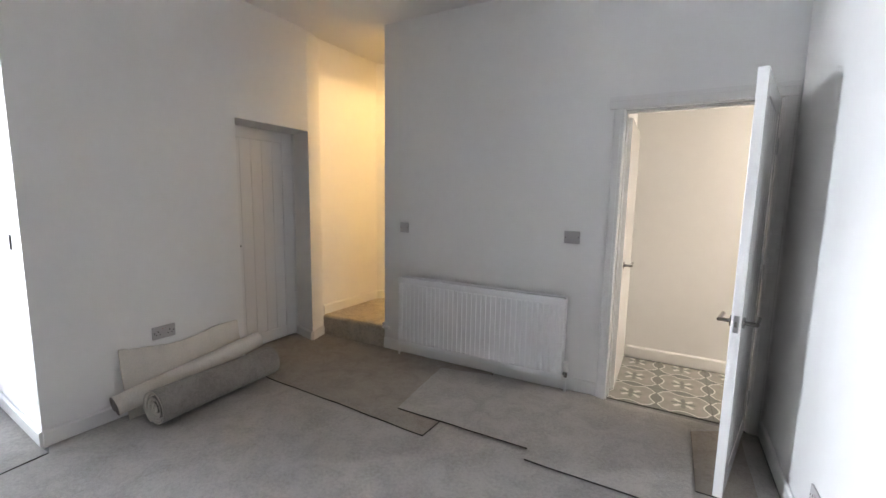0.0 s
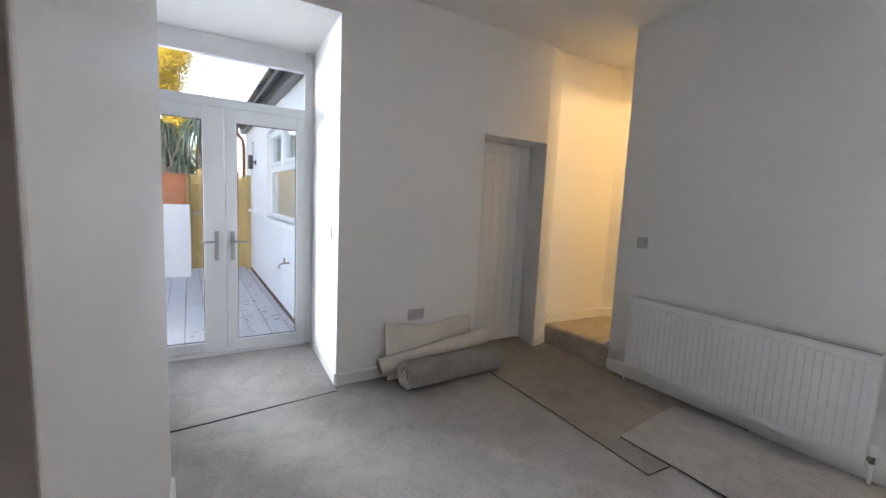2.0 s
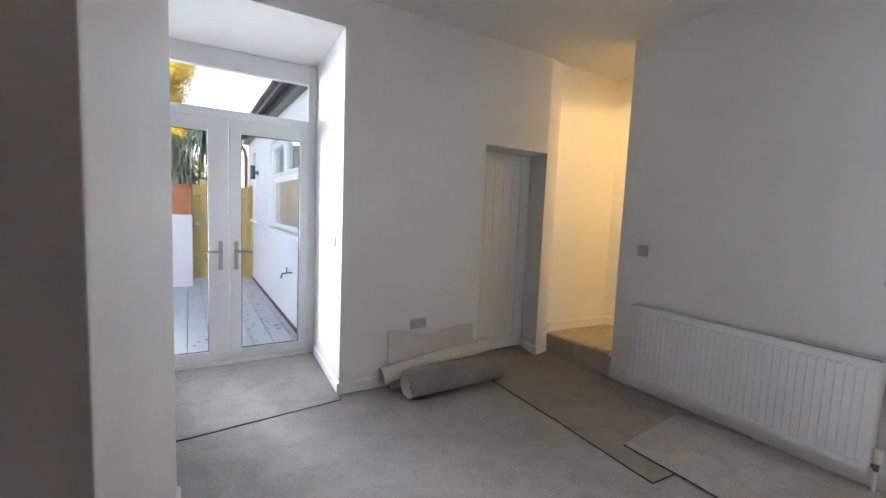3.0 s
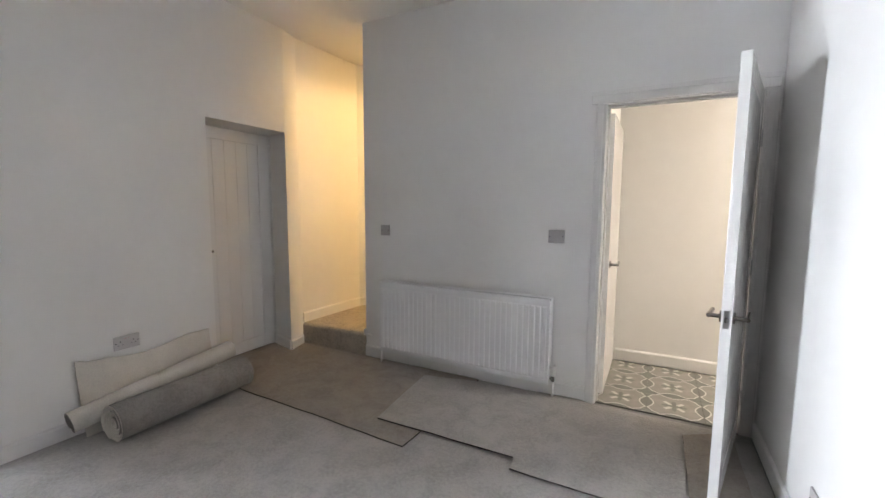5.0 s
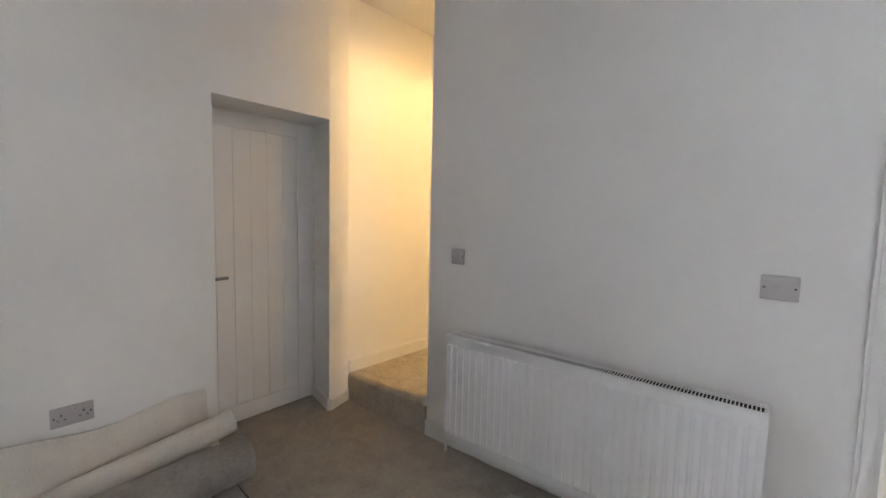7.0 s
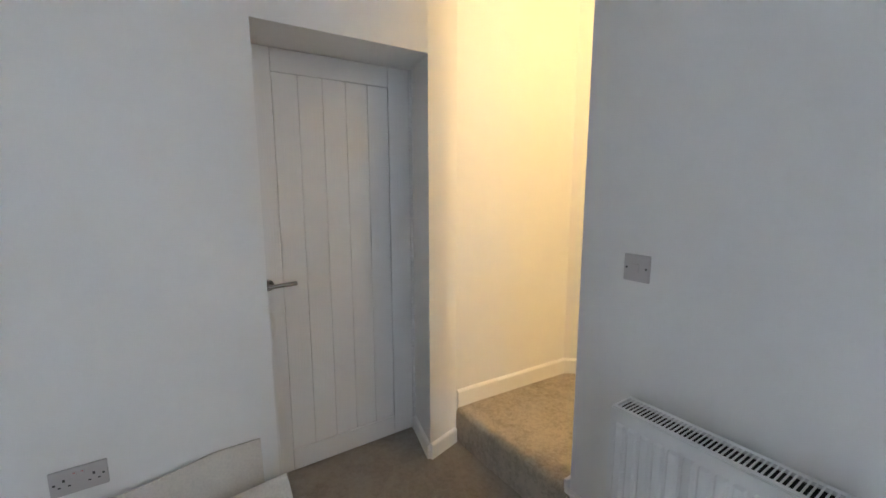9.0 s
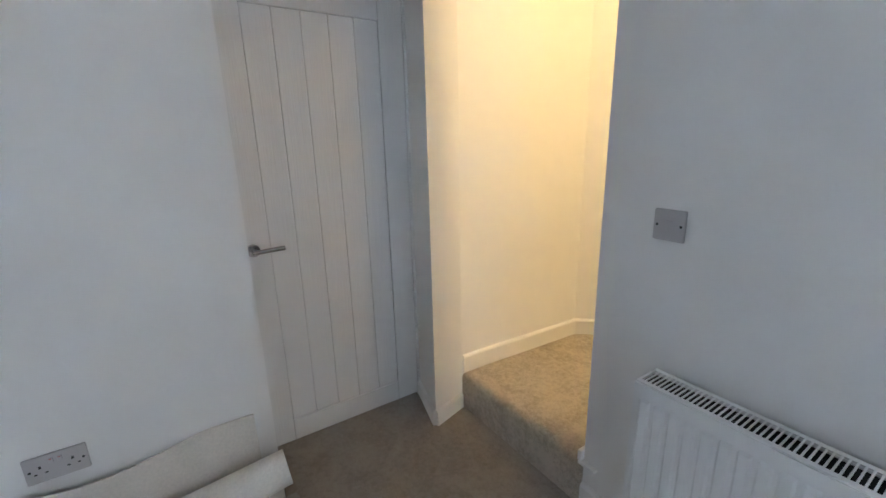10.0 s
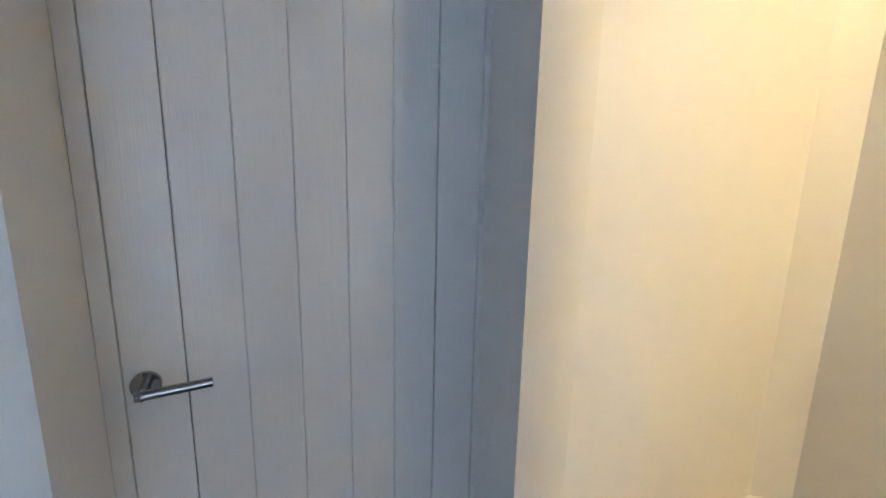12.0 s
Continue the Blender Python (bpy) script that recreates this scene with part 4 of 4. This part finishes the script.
# arched timber gate
gate = thing("timber_gate", (-8.2, 0.66, -0.05), "pale timber boarded gate with arched top", "gate")
gy0, gy1 = 0.19, 1.10
nb = 8
for i in range(nb):
    a, c = gy0 + (gy1 - gy0) * i / nb, gy0 + (gy1 - gy0) * (i + 1) / nb
    mid = ((a + c) / 2 - (gy0 + gy1) / 2) / ((gy1 - gy0) / 2)
    top = 1.62 + 0.26 * (1 - mid * mid)
    bm = B()
    box(bm, -8.22, -8.20, a + 0.002, c - 0.002, 0.0, top, 0.003, 1)
    wpart("board", bm, TIMBER, gate)
for z in (0.25, 0.95, 1.50):
    bm = B()
    box(bm, -8.199, -8.165, gy0 + 0.01, gy1 - 0.01, z, z + 0.095, 0.004)
    wpart("ledge", bm, TIMBER, gate)
for z0, z1 in ((0.35, 0.95), (1.05, 1.50)):
    bm = B()
    v = [bm.verts.new(p) for p in ((-8.198, gy0 + 0.05, z0), (-8.198, gy0 + 0.16, z0), (-8.198, gy1 - 0.05, z1), (-8.198, gy1 - 0.16, z1), (-8.166, gy0 + 0.05, z0), (-8.166, gy0 + 0.16, z0), (-8.166, gy1 - 0.05, z1), (-8.166, gy1 - 0.16, z1))]
    for f in ((0, 1, 2, 3), (7, 6, 5, 4), (0, 4, 5, 1), (1, 5, 6, 2), (2, 6, 7, 3), (3, 7, 4, 0)):
        bm.faces.new([v[k] for k in f])
    wpart("brace", bm, TIMBER, gate)
bm = B()
box(bm, -8.160, -8.145, gy0 + 0.02, gy0 + 0.16, 0.985, 1.005, 0.002)
box(bm, -8.164, -8.145, gy0 + 0.06, gy0 + 0.11, 0.96, 1.03, 0.003)
wpart("bolt", bm, STEEL, gate, "steel sliding bolt")
for y in (gy0 - 0.10, gy1 + 0.005):
    bm = B()
    box(bm, -8.25, -8.16, y, y + 0.06 if y > 0.5 else y + 0.095, -0.30, 1.62 if y < 0.5 else 1.72, 0.005)
    wpart("post", bm, TIMBER, gate)


# ---- trees beyond the yard ----
def tree(name, x, y, base, height, spread, mats, label, seed, clumps):
    """A tapered trunk with limbs and a ragged crown of many small leaves."""
    r = random.Random(seed)
    ob = thing(name, (x, y, base), label, "tree")
    bm = B()
    tube(bm, [(0, 0, -0.3), (0.03, 0.02, height * 0.3), (-0.04, 0.05, height * 0.6), (0, 0, height * 0.92)], 0.09, 9)
    for v in bm.verts:
        f = max(0.12, 1 - v.co.z / height)
        v.co.x *= f + 0.2
        v.co.y *= f + 0.2
    tips = []
    for i in range(38):
        z = height * r.uniform(0.15, 0.9)
        a = r.uniform(0, 6.28)
        ln = spread * (1.05 - 0.75 * z / height) * r.uniform(0.6, 1.1)
        tip = Vector((ln * math.cos(a), ln * math.sin(a), z + ln * r.uniform(0.1, 0.6)))
        rod(bm, (0, 0, z), tip, 0.03, 6, 0.008)
        tips.append((Vector((0, 0, z)), tip))
    part("trunk", bm, BARK, ob, "dark trunk and limbs", True)
    for mat, count, lo, hi in mats:
        bm = B()
        for c in range(int(clumps * count)):
            a, t = r.choice(tips)
            f = r.uniform(0.35, 1.05)
            p = a.lerp(t, f)
            if (p.z < lo or p.z > hi) and r.random() < 0.88:
                continue
            p = p + Vector((r.gauss(0, 0.11), r.gauss(0, 0.11), r.gauss(0, 0.12))) * spread
            for k in range(26):
                q = p + Vector((r.gauss(0, 0.06), r.gauss(0, 0.06), r.gauss(0, 0.10)))
                s = r.uniform(0.018, 0.042)
                d = Vector((r.uniform(-1, 1), r.uniform(-1, 1), r.uniform(-1.4, 0.4))).normalized()
                e = d.orthogonal().normalized()
                bm.faces.new([bm.verts.new(q + w) for w in (-d * s, e * s * 0.4, d * s, -e * s * 0.4)])
        part("crown", bm, mat, ob, "leaves in an uneven crown")
    return ob


# upper leaves take the yellow that stands for sunlight
tree("tree", -11.2, -0.42, -0.3, 6.4, 1.35, ((LEAF, 1.0, 0.0, 3.1), (LEAF_SUN, 2.2, 2.6, 9.0)), "tall evergreen tree, sunlight on its top coloured in as yellow leaves", 5, 1700)
tree("tree", -10.9, -2.1, -0.3, 6.0, 1.4, ((LEAF, 1.0, 0.0, 3.3), (LEAF_SUN, 1.3, 3.0, 9.0)), "tall evergreen tree, sunlight on its top coloured in as yellow leaves", 9, 1100)


def strap_shrub(x, y, base, label, seed):
    """A tall shrub: several stems, heads of long drooping strap leaves, and bare pale twigs between them."""
    r = random.Random(seed)
    ob = thing("shrub", (x, y, base), label, "shrub")
    stems, leaves, twigs = B(), B(), B()
    for h in range(16):
        foot = Vector((r.uniform(-0.25, 0.25), r.uniform(-1.0, 0.7), -0.3))
        head = foot + Vector((r.uniform(-0.3, 0.3), r.uniform(-0.35, 0.35), r.uniform(1.9, 3.5)))
        rod(stems, foot, head, 0.05, 7, 0.028)
        for k in range(90):
            a, up, ln, w = r.uniform(0, 6.28), r.uniform(-0.1, 1.2), r.uniform(0.45, 0.95), r.uniform(0.014, 0.028)
            out = Vector((math.cos(a), math.sin(a), 0))
            side = Vector((-out.y, out.x, 0)) * w
            start = head - Vector((0, 0, r.uniform(0, 0.35)))
            rows = []
            for q in range(6):
                f = q / 5
                c = start + out * (ln * 0.6 * math.sin(f * 1.5)) + Vector((0, 0, ln * (up * 0.55 * f - 1.05 * f * f)))
                g = 1 - 0.9 * f * f
                rows.append((leaves.verts.new(c - side * g), leaves.verts.new(c + Vector((0, 0, -w * 0.4))), leaves.verts.new(c + side * g)))
            for p, n in zip(rows, rows[1:]):
                leaves.faces.new((p[0], p[1], n[1], n[0]))
                leaves.faces.new((p[1], p[2], n[2], n[1]))
    for k in range(34):
        p = Vector((0.45, r.uniform(-1.2, 0.8), r.uniform(0.6, 2.0)))
        d, bend = r.uniform(-0.5, 0.5), r.uniform(-0.3, 0.3)
        tube(twigs, [p + Vector((0, d * f, 0.9 * f + bend * f * f)) for f in (0, 0.35, 0.7, 1.0)], 0.007, 5)
    part("stem", stems, BARK, ob, "dark stems", True)
    part("leaves", leaves, LEAF_S, ob, "long drooping grey green leaves")
    part("twigs", twigs, TWIG, ob, "bare pale twigs")
    return ob


LEAF_S = material("strap_leaf", (0.20, 0.27, 0.19), 0.45, scale=4, second=(0.06, 0.10, 0.06))
TWIG = material("pale_twig", (0.42, 0.34, 0.25), 0.8, scale=30, amount=0.1)
strap_shrub(-9.7, -0.35, -0.3, "tall shrub with long drooping grey green leaves", 13)

# ---- tiles of the passage floor ----
tiles = thing("floor_passage", (TX, TY, 0.0), "grey and cream patterned tiles in the passage", "tiled floor", kind="structure")
tm = B()
box(tm, -TILE / 2 + 0.0003, TILE / 2 - 0.0003, -TILE / 2 + 0.0003, TILE / 2 - 0.0003, -0.012, 0.0, 0.0008, 1)
first = part("tile", tm, PATTERN, tiles)
for ix in range(0, 9):
    for iy in range(0, 3):
        if ix == 0 and iy == 0:
            continue
        o = new("tile", first.data)
        o.parent = tiles
        o.location = (ix * TILE, iy * TILE, 0)
